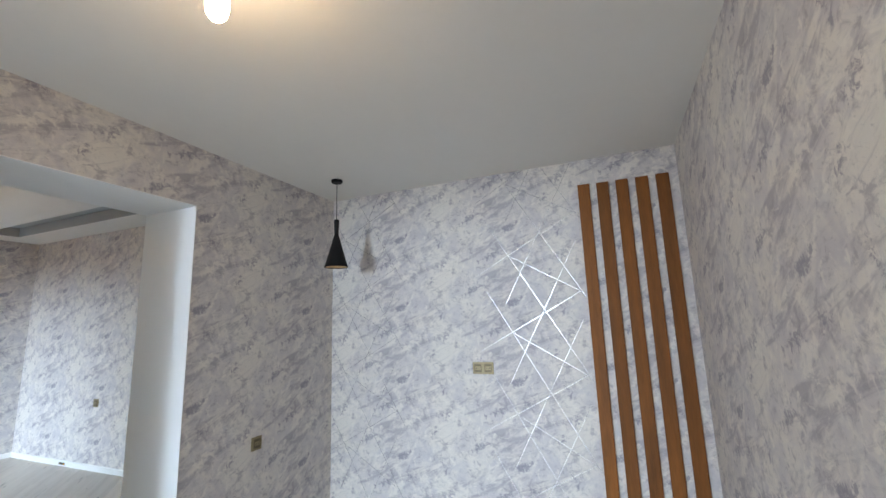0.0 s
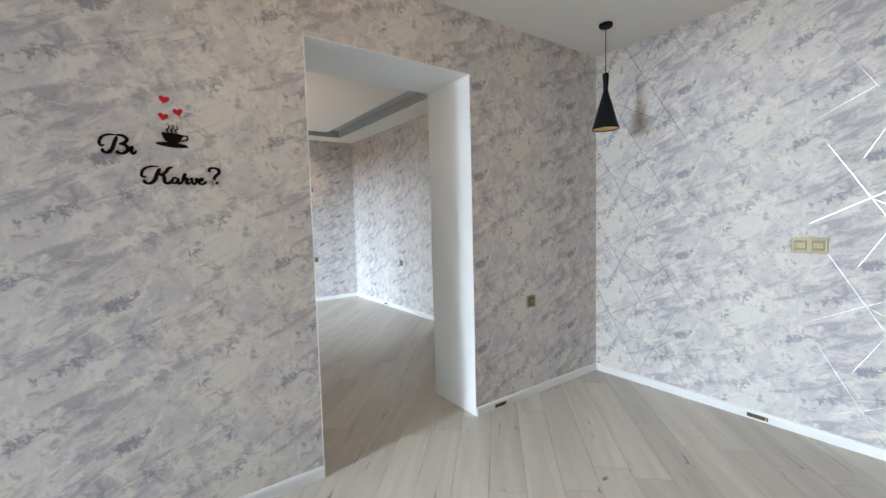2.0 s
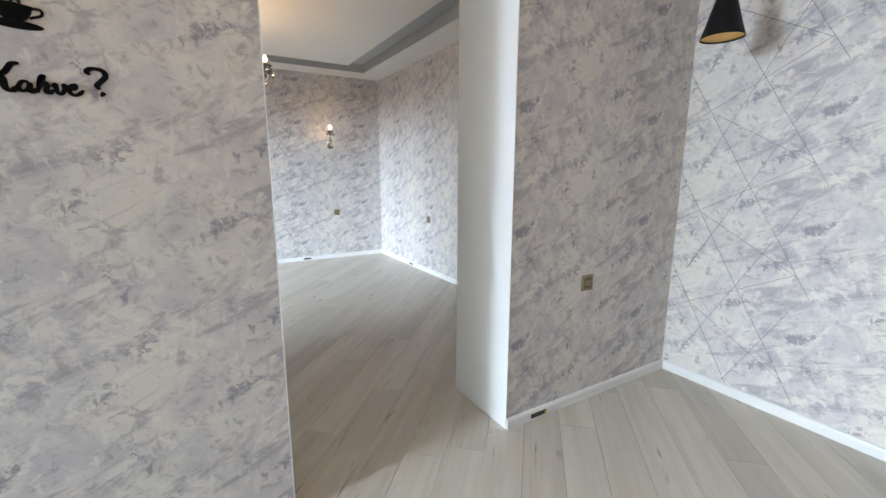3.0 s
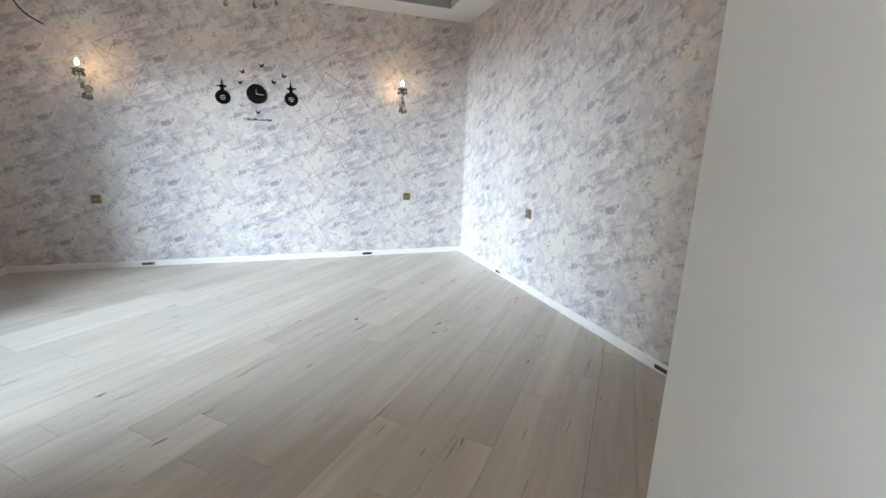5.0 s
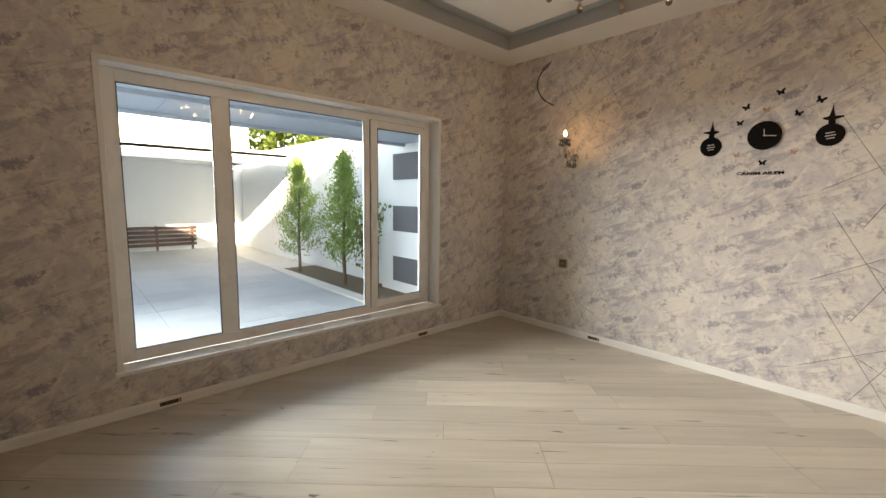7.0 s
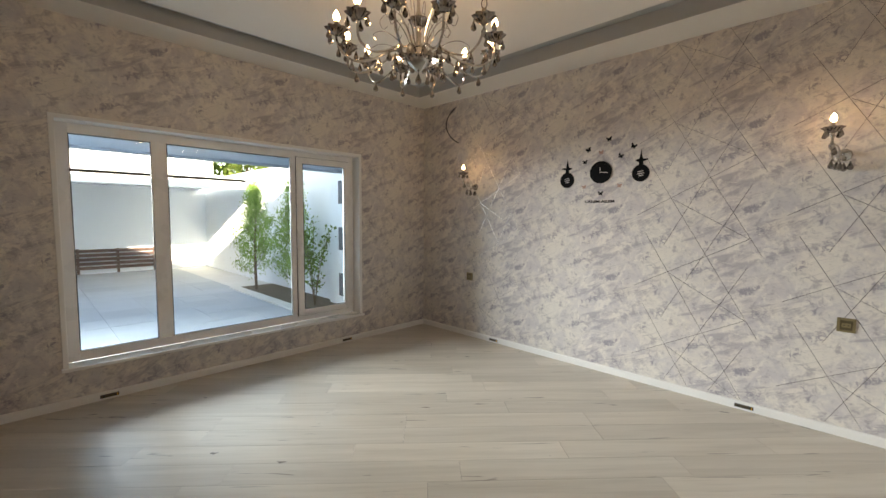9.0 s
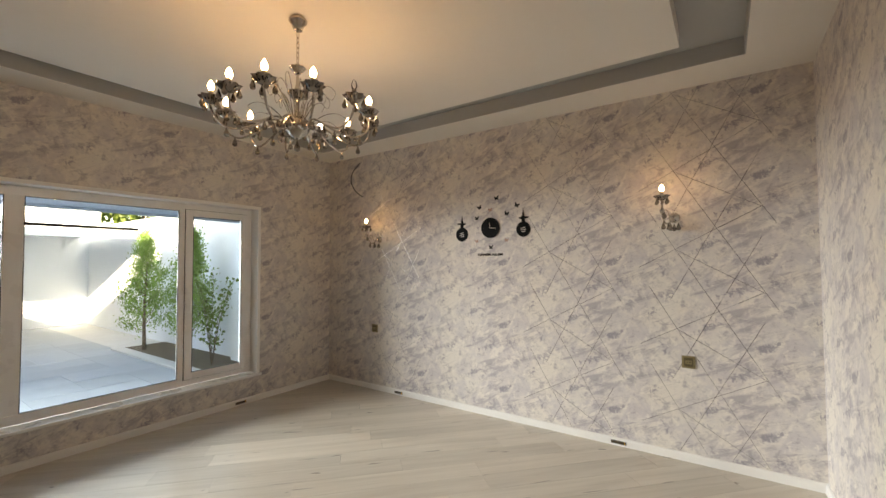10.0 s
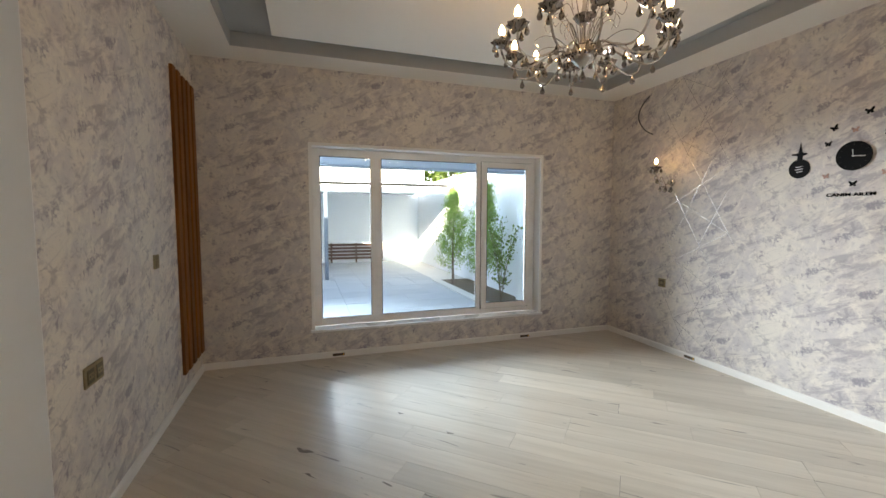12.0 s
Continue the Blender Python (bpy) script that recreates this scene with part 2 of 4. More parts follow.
BLACK = mat("black_acrylic", (0.004, 0.004, 0.0045), 0.4, vary=0.05, spec=0.1)
MATTEBLACK = mat("matt_black_metal", (0.006, 0.006, 0.007), 0.5, vary=0.1, spec=0.2)
ROSE = mat("rose_mirror_acrylic", (0.42, 0.25, 0.21), 0.3, metal=0.3)
RED = mat("red_acrylic", (0.62, 0.012, 0.03), 0.25, vary=0.05)
GOLD = mat("gold_leaf", (0.85, 0.48, 0.10), 0.35, metal=1.0, vary=0.1)
BRASS = mat("bronze_plastic", (0.26, 0.205, 0.11), 0.42, metal=0.3, vary=0.05)
DARKBRASS = mat("dark_bronze_plastic", (0.13, 0.10, 0.055), 0.4, metal=0.5)
CHROME = mat("smoked_chrome", (0.52, 0.49, 0.46), 0.12, metal=1.0, vary=0.05)
CUPGLASS = mat("smoked_crystal", (0.26, 0.235, 0.22), 0.06, metal=0.9, vary=0.35, scale=30, spec=1.0)
SILVER = mat("silver_foil_line", (0.31, 0.31, 0.33), 0.26, metal=1.0, rough_vary=0.02, vary=0.05, scale=3)
BULB = mat("glowing_flame_bulb", (1.0, 0.8, 0.5), 0.4, emit=15, emit_color=(1.0, 0.66, 0.34))
BULBWHITE = mat("glowing_cool_bulb", (1.0, 0.95, 0.95), 0.4, emit=12, emit_color=(0.85, 0.88, 1.0))
BIGBULB = mat("glowing_bare_bulb", (1.0, 0.85, 0.6), 0.4, emit=14, emit_color=(1.0, 0.70, 0.38))
CLEARBULB = glass_mat("clear_bulb_glass", (0.95, 0.95, 0.95), 0.02)
CANDLE = mat("candle_sleeve", (0.30, 0.26, 0.22), 0.35, metal=0.7)
YARDWALL = mat("white_render", (0.70, 0.75, 0.80), 0.85, vary=0.04, scale=1.2, bump=0.2, bump_scale=60)
YARDGREY = mat("dark_grey_render", (0.10, 0.11, 0.13), 0.8, vary=0.08, scale=3)
PAVING = mat("pale_concrete_paving", (0.35, 0.38, 0.415), 0.8, vary=0.1, scale=1.5, bump=0.3, bump_scale=40, rand=0.07)
KERB = mat("kerb_concrete", (0.52, 0.52, 0.51), 0.8, vary=0.08, scale=4, bump=0.2)
SOIL = mat("dry_soil", (0.10, 0.075, 0.05), 0.95, vary=0.4, scale=9, bump=0.9, bump_scale=30)
STEEL = mat("grey_painted_steel", (0.10, 0.135, 0.18), 0.45, vary=0.05)
BENCHWOOD = mat("dark_brown_slats", (0.085, 0.045, 0.035), 0.6, vary=0.25, scale=8, rand=0.15)
LEAF = mat("thuja_green", (0.19, 0.31, 0.085), 0.65, vary=0.5, scale=9)
LEAF2 = mat("broadleaf_green", (0.10, 0.15, 0.03), 0.6, vary=0.5, scale=5)
BARK = mat("grey_brown_bark", (0.12, 0.085, 0.06), 0.9, vary=0.3, scale=14, bump=0.6, bump_scale=50)
CANOPY = mat("porch_roof_sheet", (0.34, 0.40, 0.47), 0.5, vary=0.05, scale=2)
_c = CANOPY.node_tree
_tr, _mx = _c.nodes.new("ShaderNodeBsdfTranslucent"), _c.nodes.new("ShaderNodeMixShader")
_tr.inputs["Color"].default_value = (0.55, 0.62, 0.70, 1)
_mx.inputs["Fac"].default_value = 0.3
_c.links.new(_c.nodes["Principled BSDF"].outputs[0], _mx.inputs[1]), _c.links.new(_tr.outputs[0], _mx.inputs[2])
_c.links.new(_mx.outputs[0], _c.nodes["Material Output"].inputs["Surface"])
for _m, _tint in ((LEAF, (0.22, 0.36, 0.07, 1)), (LEAF2, (0.14, 0.22, 0.04, 1))):
    _c = _m.node_tree
    _tr, _mx = _c.nodes.new("ShaderNodeBsdfTranslucent"), _c.nodes.new("ShaderNodeMixShader")
    _tr.inputs["Color"].default_value, _mx.inputs["Fac"].default_value = _tint, 0.4
    _c.links.new(_c.nodes["Principled BSDF"].outputs[0], _mx.inputs[1]), _c.links.new(_tr.outputs[0], _mx.inputs[2])
    _c.links.new(_mx.outputs[0], _c.nodes["Material Output"].inputs["Surface"])
WIRE = mat("black_cable", (0.015, 0.015, 0.016), 0.5)


# ---- mesh helpers ----
def link_mesh(name, bm, material, smooth=False):
    me = bpy.data.meshes.new(name)
    bmesh.ops.recalc_face_normals(bm, faces=bm.faces)
    bm.to_mesh(me)
    bm.free()
    me.materials.append(material)
    if smooth:
        me.shade_smooth()
        me.set_sharp_from_angle(angle=radians(40))
    return new(name, me)


def part(name, bm, material, parent, label="", smooth=False):
    ob = link_mesh(name, bm, material, smooth)
    ob.parent = parent
    if label:
        ob["label"] = label
    return ob


def thing(name, label, category, group="", at=None):
    e = new(name)
    e.empty_display_size = 0.1
    if at is not None:
        e.matrix_world = at
    return tagged(e, label, category, group)


def structure(name, bm, material, label="", category=""):
    return tagged(link_mesh(name, bm, material), label, category, kind="structure")


def add_box(bm, x0, y0, z0, x1, y1, z1, bevel=0.0):
    r = bmesh.ops.create_cube(bm, size=1.0, matrix=Matrix.Translation(((x0 + x1) / 2, (y0 + y1) / 2, (z0 + z1) / 2)) @ Matrix.Diagonal((abs(x1 - x0), abs(y1 - y0), abs(z1 - z0), 1)))
    if bevel:
        es = list({e for v in r["verts"] for e in v.link_edges})
        bmesh.ops.bevel(bm, geom=es, offset=bevel, segments=2, affect="EDGES", profile=0.6)
    return bm


def box(*a, bevel=0.0):
    return add_box(bmesh.new(), *a, bevel=bevel)


def boxes(*rows, bevel=0.0):
    bm = bmesh.new()
    for r in rows:
        add_box(bm, *r, bevel=bevel)
    return bm


def lathe(profile, seg=24, m=None, bm=None, wave=0.0, lobes=8):
    """Turned shape from (radius, height) pairs, round z; wave scallops the wide parts."""
    bm = bm or bmesh.new()
    m = m or Matrix.Identity(4)
    top = max(r for r, _ in profile)
    rings = []
    for r, z in profile:
        rings.append([bm.verts.new(m @ Vector(((r * (1 + wave * (r / top) ** 2 * math.cos(lobes * a))) * math.cos(a), (r * (1 + wave * (r / top) ** 2 * math.cos(lobes * a))) * math.sin(a), z)))
                      for a in (2 * math.pi * i / seg for i in range(seg))])
    for a, c in zip(rings, rings[1:]):
        for i in range(seg):
            bm.faces.new((a[i], a[(i + 1) % seg], c[(i + 1) % seg], c[i]))
    for ring in (rings[0], rings[-1]):
        try:
            bm.faces.new(ring)
        except ValueError:
            pass
    return bm


def tube(points, radius, seg=8, bm=None, taper=None):
    bm = bm or bmesh.new()
    pts = [Vector(p) for p in points]
    rings = []
    for i, p in enumerate(pts):
        d = (pts[min(i + 1, len(pts) - 1)] - pts[max(i - 1, 0)]).normalized()
        u = d.orthogonal().normalized() if not rings else (ref - d * ref.dot(d)).normalized()
        ref = u
        v = d.cross(u)
        r = radius if taper is None else radius + (taper - radius) * i / (len(pts) - 1)
        rings.append([bm.verts.new(p + r * (math.cos(a) * u + math.sin(a) * v)) for a in (2 * math.pi * k / seg for k in range(seg))])
    for a, c in zip(rings, rings[1:]):
        for k in range(seg):
            bm.faces.new((a[k], a[(k + 1) % seg], c[(k + 1) % seg], c[k]))
    bm.faces.new(rings[0][::-1]), bm.faces.new(rings[-1])
    return bm


def curve_pts(controls, steps=16):
    """Catmull-Rom through the controls."""
    c = [Vector(p) for p in controls]
    c = [2 * c[0] - c[1]] + c + [2 * c[-1] - c[-2]]
    out = []
    spans = len(c) - 3
    for s in range(spans):
        p0, p1, p2, p3 = c[s:s + 4]
        k = max(2, steps // spans)
        for i in range(k + (s == spans - 1)):
            t = i / k
            out.append(0.5 * ((2 * p1) + (p2 - p0) * t + (2 * p0 - 5 * p1 + 4 * p2 - p3) * t * t + (3 * p1 - p0 - 3 * p2 + p3) * t ** 3))
    return out


def plate(outline, depth, m):
    """A flat cut-out of an (a, b) outline, of a thickness, laid by m (a, b, depth axes)."""
    bm = bmesh.new()
    lo = [bm.verts.new(m @ Vector((a, b, 0))) for a, b in outline]
    hi = [bm.verts.new(m @ Vector((a, b, depth))) for a, b in outline]
    bm.faces.new(lo[::-1]), bm.faces.new(hi)
    for i in range(len(lo)):
        j = (i + 1) % len(lo)
        bm.faces.new((lo[i], lo[j], hi[j], hi[i]))
    return bm


def on_east_face(x, y, z):
    """Axes on a wall that looks towards +x: a along +y, b up, depth into the room."""
    return Matrix(((0, 0, 1, x), (1, 0, 0, y), (0, 1, 0, z), (0, 0, 0, 1)))


def on_west_face(x, y, z):
    return Matrix(((0, 0, -1, x), (-1, 0, 0, y), (0, 1, 0, z), (0, 0, 0, 1)))


def on_south_face(x, y, z):
    """A wall that looks towards -y."""
    return Matrix(((1, 0, 0, x), (0, 0, -1, y), (0, 1, 0, z), (0, 0, 0, 1)))


def on_north_face(x, y, z):
    return Matrix(((-1, 0, 0, x), (0, 0, 1, y), (0, 1, 0, z), (0, 0, 0, 1)))


# ---- plan ----
XE, XN, XF, XW = 0.69, -2.282, -2.775, -7.302        # first room's east wall, partition's two faces, lounge's west wall
YN1, YS1, YN, YS = 3.308, -2.45, 3.230, -1.567       # first room north, south; lounge north, south
H1, H2 = 2.755, 2.822
OP0, OP1, OPH = 0.779, 1.875, 2.355                  # opening in the partition
WX0, WX1, WZ0, WZ1 = -6.305, -3.757, 0.275, 2.110    # window opening
WT = 0.30                                            # outer wall

# ---- walls ----
wall_west = structure("wall_west", box(XW - 0.25, YS - WT, -0.1, XW, YN + 0.3, 3.3), PAPER_WEST, "marbled cream and lilac-grey wallpapered wall with the clock", "wall")
wall_north = structure("wall_north", box(XW, YN, -0.1, XF, YN + 0.3, 3.3), PAPER_NORTH, "marbled cream and lilac-grey wallpapered lounge wall", "wall")
wall_south = structure("wall_south", boxes(
    (XW, YS - WT, -0.1, WX0, YS, 3.3), (WX1, YS - WT, -0.1, XF, YS, 3.3), (WX0, YS - WT, -0.1, WX1, YS, WZ0), (WX0, YS - WT, WZ1, WX1, YS, 3.3)),
    PAPER_SOUTH, "wallpapered window wall, cream and lilac grey", "wall")
wall_partition = structure("wall_partition", boxes(
    (XF, YS - WT, -0.1, XN, OP0 - 0.004, 3.3), (XF, OP1 + 0.004, -0.1, XN, YN1 + 0.3, 3.3), (XF, OP0 - 0.004, OPH + 0.004, XN, OP1 + 0.004, 3.3)),
    PAPER_PART, "thick wallpapered partition with a wide doorless opening", "wall")
wall_lines = structure("wall_accent", box(XN, YN1, -0.1, XE, YN1 + 0.3, 3.3), PAPER_FIRST, "wallpapered wall with a silver line pattern and oak slats", "wall")
wall_east = structure("wall_east", box(XE, YS1 - 0.3, -0.1, XE + 0.25, YN1 + 0.3, 3.3), PAPER_FIRST, "plain run of marbled wallpapered wall", "wall")
wall_back = structure("wall_back", boxes(
    (XN, YS1 - 0.3, -0.1, -2.05, YS1, 3.3), (-0.80, YS1 - 0.3, -0.1, XE, YS1, 3.3), (-2.05, YS1 - 0.3, -0.1, -0.80, YS1, 0.2), (-2.05, YS1 - 0.3, 2.4, -0.80, YS1, 3.3),
    (XN - 0.2, YS1 - 0.3, -0.1, XN, YS - WT, 3.3)),
    PAPER_FIRST, "wallpapered wall with a window opening behind the walker", "wall")

# ---- ceilings ----
structure("ceiling_first_room", box(XN - 0.1, YS1, H1, XE, YN1, H1 + 0.2), CEIL, "plain off-white painted ceiling", "ceiling")
TX0, TX1, TY0, TY1, GAP, DEEP = -6.928, -3.137, -1.25, 2.856, 0.345, 0.12
structure("ceiling_border", boxes(
    (XW, YS, H2, TX0, YN, H2 + DEEP), (TX1, YS, H2, XF, YN, H2 + DEEP), (TX0, YS, H2, TX1, TY0, H2 + DEEP), (TX0, TY1, H2, TX1, YN, H2 + DEEP)),
    CEIL, "off-white dropped ceiling border", "ceiling")
structure("ceiling_channel", boxes(
    (XW, YS, H2 + DEEP, XF, YN, H2 + DEEP + 0.1),
    (TX0, TY0, H2 + 0.003, TX0 + 0.006, TY1, H2 + DEEP), (TX1 - 0.006, TY0, H2 + 0.003, TX1, TY1, H2 + DEEP),
    (TX0 + 0.006, TY0, H2 + 0.003, TX1 - 0.006, TY0 + 0.006, H2 + DEEP), (TX0 + 0.006, TY1 - 0.006, H2 + 0.003, TX1 - 0.006, TY1, H2 + DEEP)),
    CHANNEL, "grey painted recessed ceiling channel", "ceiling")
structure("ceiling_panel", box(TX0 + GAP, TY0 + GAP - 0.03, H2 - 0.002, TX1 - GAP, TY1 - GAP, H2 + DEEP, bevel=0.003), CEIL, "off-white floating ceiling panel", "ceiling")

# ---- opening lining ----
structure("trim_opening", boxes(
    (XF - 0.003, OP0 - 0.0035, 0, XN + 0.003, OP0, OPH), (XF - 0.003, OP1, 0, XN + 0.003, OP1 + 0.0035, OPH), (XF - 0.003, OP0 - 0.0035, OPH, XN + 0.003, OP1 + 0.0035, OPH + 0.0035)),
    PLASTER, "white painted lining of the wide opening", "trim")


# ---- baseboards ----
def baseboard(name, x0, y0, x1, y1, nx, ny):
    """Skirting from one corner to the other, with a rounded top, standing off towards (nx, ny)."""
    d, n = Vector((x1 - x0, y1 - y0, 0)), Vector((nx, ny, 0))
    prof = [(0, 0), (0.016, 0), (0.016, 0.046), (0.013, 0.055), (0.007, 0.060), (0, 0.061)]
    bm = bmesh.new()
    a = [bm.verts.new(Vector((x0, y0, 0)) + n * p + Vector((0, 0, q))) for p, q in prof]
    c = [bm.verts.new(Vector((x0, y0, 0)) + d + n * p + Vector((0, 0, q))) for p, q in prof]
    for i in range(len(prof)):
        j = (i + 1) % len(prof)
        bm.faces.new((a[i], a[j], c[j], c[i]))
    bm.faces.new(a[::-1]), bm.faces.new(c)
    structure(name, bm, TRIM, "slim white skirting board", "baseboard")


baseboard("baseboard", XW, YS, XW, YN, 1, 0)
baseboard("baseboard", XW + 0.016, YN, XF - 0.016, YN, 0, -1)
baseboard("baseboard", XW + 0.016, YS, XF - 0.016, YS, 0, 1)
baseboard("baseboard", XF, YS, XF, OP0 - 0.005, -1, 0)
baseboard("baseboard", XF, OP1 + 0.005, XF, YN, -1, 0)
baseboard("baseboard", XN, YS1, XN, OP0 - 0.005, 1, 0)
baseboard("baseboard", XN, OP1 + 0.005, XN, YN1, 1, 0)
baseboard("baseboard", XN + 0.016, YN1, XE - 0.016, YN1, 0, -1)
baseboard("baseboard", XE, YS1, XE, YN1, -1, 0)

# ---- silver lines of the wallpaper ----
LINE_TILE = (((-0.20, 0.33), (0.60, -1.03)), ((0.0, 0.0), (0.53, -0.31)), ((0.53, 0.305), (-0.27, -0.13)), ((0.52, 0.09), (-0.05, -0.98)))
PERIOD = PAPER_V


def silver_lines(parent, place, origin, phase, u_lo, u_hi, z_hi, only=None):
    """The repeating crossed lines, one strip a line, cropped to the wall."""
    for k in range(-1, 6):
        for (a0, b0), (a1, b1) in LINE_TILE:
            p, q = Vector((origin + a0, phase + b0 + (k - 2) * PERIOD)), Vector((origin + a1, phase + b1 + (k - 2) * PERIOD))
            lo, hi = 0.0, 1.0
            for axis, mn, mx in ((0, u_lo, u_hi), (1, 0.065, z_hi)):
                d = q[axis] - p[axis]
                t0, t1 = (mn - p[axis]) / d, (mx - p[axis]) / d
                lo, hi = max(lo, min(t0, t1)), min(hi, max(t0, t1))
            if hi - lo < 0.04:
                continue
            p, q = p + (q - p) * lo, p + (q - p) * hi
            n = Vector((-(q - p).y, (q - p).x)).normalized() * 0.0011
            part("silver_line", plate([tuple(p + n), tuple(p - n), tuple(q - n), tuple(q + n)], 0.0008, place), SILVER, parent)


silver_lines(wall_lines, on_south_face(0, YN1, 0), -0.56, 2.05, -0.9, 0.66, H1)
silver_lines(wall_lines, on_south_face(0, YN1, 0), -2.13, 2.34, XN, -1.5, H1)
for o, ph in ((-0.588, 1.579), (1.412, 1.579), (2.412, 1.579)):
    silver_lines(wall_west, on_east_face(XW, 0, 0), o, ph, o - 0.3, min(o + 0.62, YN), H2)


# ---- oak slats ----
def slat_panel(place, width=0.085, pitch=0.1345, z0=0.19, z1=2.55):
    t = thing("slat_panel", "five vertical stained oak slats fixed to the wall", "wall slats", "oak slats")
    for i in range(5):
        bm = box(i * pitch, z0 + random.uniform(-0.004, 0.004), 0.0, i * pitch + width, z1 + random.uniform(-0.004, 0.004), 0.024, bevel=0.003)
        bm.transform(place)
        part("slat", bm, WOOD, t)


slat_panel(on_south_face(0.006, YN1, 0))
slat_panel(on_west_face(XF, -0.93, 0), z0=0.185, z1=2.53)


# ---- sockets and switches ----
def socket(place, label, double=False, kind="socket"):
    """Bronze plate with a frame and an insert; a and b are centred."""
    w, h = (0.172 if double else 0.090), 0.092
    t = thing("wall_" + kind, label, kind, "bronze wall plates")
    for name, bm, m in (("plate", box(-w / 2, -h / 2, 0, w / 2, h / 2, 0.009, bevel=0.003), BRASS),):
        bm.transform(place)
        part(name, bm, m, t)
    for c in ((-0.042, 0.042) if double else (0,)):
        bm = box(c - 0.030, -0.032, 0.009, c + 0.030, 0.032, 0.0125, bevel=0.002)
        bm.transform(place)
        ins = part("insert", bm, BRASS if kind == "switch" else DARKBRASS, t)
        if kind == "socket":
            for s in (-0.010, 0.010):
                # raised black disc, painted for the shade inside the hole
                bm = lathe([(0.0035, 0.0125), (0.0035, 0.0135)], 10, Matrix.Translation((c + s, 0, 0)))
                bm.transform(place)
                part("contact_hole_shade", bm, GASKET_GAP, ins)
            bm = box(c - 0.022, -0.014, 0.0125, c + 0.022, 0.014, 0.0131)
            bm.transform(place)
            part("face", bm, mat_face, ins)


mat_face = BRASS
socket(on_south_face(-0.825, YN1, 1.182), "bronze double socket plate on the patterned wall", True)
socket(on_east_face(XN, 2.452, 0.745), "single bronze socket on the partition")
socket(on_east_face(XW, 2.470, 0.738), "single bronze socket under the wall sconce")
socket(on_east_face(XW, -0.752, 0.720), "single bronze socket in the shaded lounge corner")
socket(on_south_face(-5.608, YN, 0.740), "single bronze socket on the plain lounge wall")
socket(on_west_face(XF, 0.428, 0.705), "bronze double socket plate beside the opening", True)
socket(on_west_face(XF, -0.455, 1.12), "bronze light switch plate beside the oak slats", False, "switch")


# ---- open cable outlets in the skirting ----
def outlet(place, flip=1):
    t = thing("skirting_outlet", "open dark cable outlet in the white skirting", "cable outlet", "skirting outlets")
    # the cut-out is a raised black plate, its shade put into the colour
    rows = (("recess_shade", (-0.058, -0.013, 0.0155, 0.058, 0.013, 0.0175), GASKET_GAP), ("bracket", (-0.030, -0.009, 0.0175, 0.034, 0.009, 0.021), DARKBRASS),
            ("clip", (-0.050, -0.010, 0.0175, -0.040, 0.010, 0.023), DARKBRASS), ("clip", (0.044, -0.010, 0.0175, 0.051, 0.010, 0.023), GOLD))
    for name, b, m in rows:
        bm = box(*b)
        bm.transform(place)
        part(name, bm, m, t)
    for i in range(3):
        bm = tube([(-0.02 + i * 0.016, -0.006, 0.021), (-0.012 + i * 0.016, 0.0, 0.024), (-0.006 + i * 0.016, 0.006, 0.021)], 0.002, 6)
        bm.transform(place)
        part("wire", bm, WIRE, t)


for pl in (on_south_face(-1.055, YN1, 0.026), on_east_face(XN, 2.105, 0.026), on_east_face(XW, -0.374, 0.028), on_east_face(XW, 1.965, 0.028),
           on_south_face(-3.92, YN, 0.028), on_south_face(-6.13, YN, 0.028), on_north_face(-3.99, YS, 0.028), on_north_face(-6.11, YS, 0.028)):
    outlet(pl)

# ---- window ----
FY0, FY1 = YS - 0.165, YS - 0.13          # frame depth
lining = structure("trim_window", boxes(
    (WX0 - 0.02, FY0, WZ0, WX0 + 0.012, YS + 0.006, WZ1), (WX1 - 0.012, FY0, WZ0, WX1 + 0.02, YS + 0.006, WZ1), (WX0 - 0.02, FY0, WZ1 - 0.012, WX1 + 0.02, YS + 0.006, WZ1 + 0.02), bevel=0.003),
    PLASTER, "white plastered window reveal with rough edges", "trim")
window = tagged(new("window_1"), "wide three-part white plastic window, shut", "window", kind="structure")
part("window_sill", box(WX0 - 0.03, FY1, WZ0 - 0.004, WX1 + 0.03, YS + 0.035, WZ0 + 0.022, bevel=0.006), PVC, window, "white plastic window sill")
M1, M2 = -4.408, -5.582
X0, X1, Z0, Z1 = WX0 + 0.012, WX1 - 0.012, WZ0 + 0.022, WZ1 - 0.012
F = 0.075
for name, b in (("window_frame", (X0, FY0, Z0, X0 + F, FY1, Z1)), ("window_frame", (X1 - F, FY0, Z0, X1, FY1, Z1)), ("window_frame", (X0 + F, FY0, Z0, X1 - F, FY1, Z0 + F)),
                ("window_frame", (X0 + F, FY0, Z1 - F, X1 - F, FY1, Z1)), ("mullion", (M1 - 0.055, FY0, Z0 + F, M1 + 0.055, FY1, Z1 - F)), ("mullion", (M2 - 0.035, FY0, Z0 + F, M2 + 0.035, FY1, Z1 - F))):
    part(name, box(*b, bevel=0.004), PVC, window)


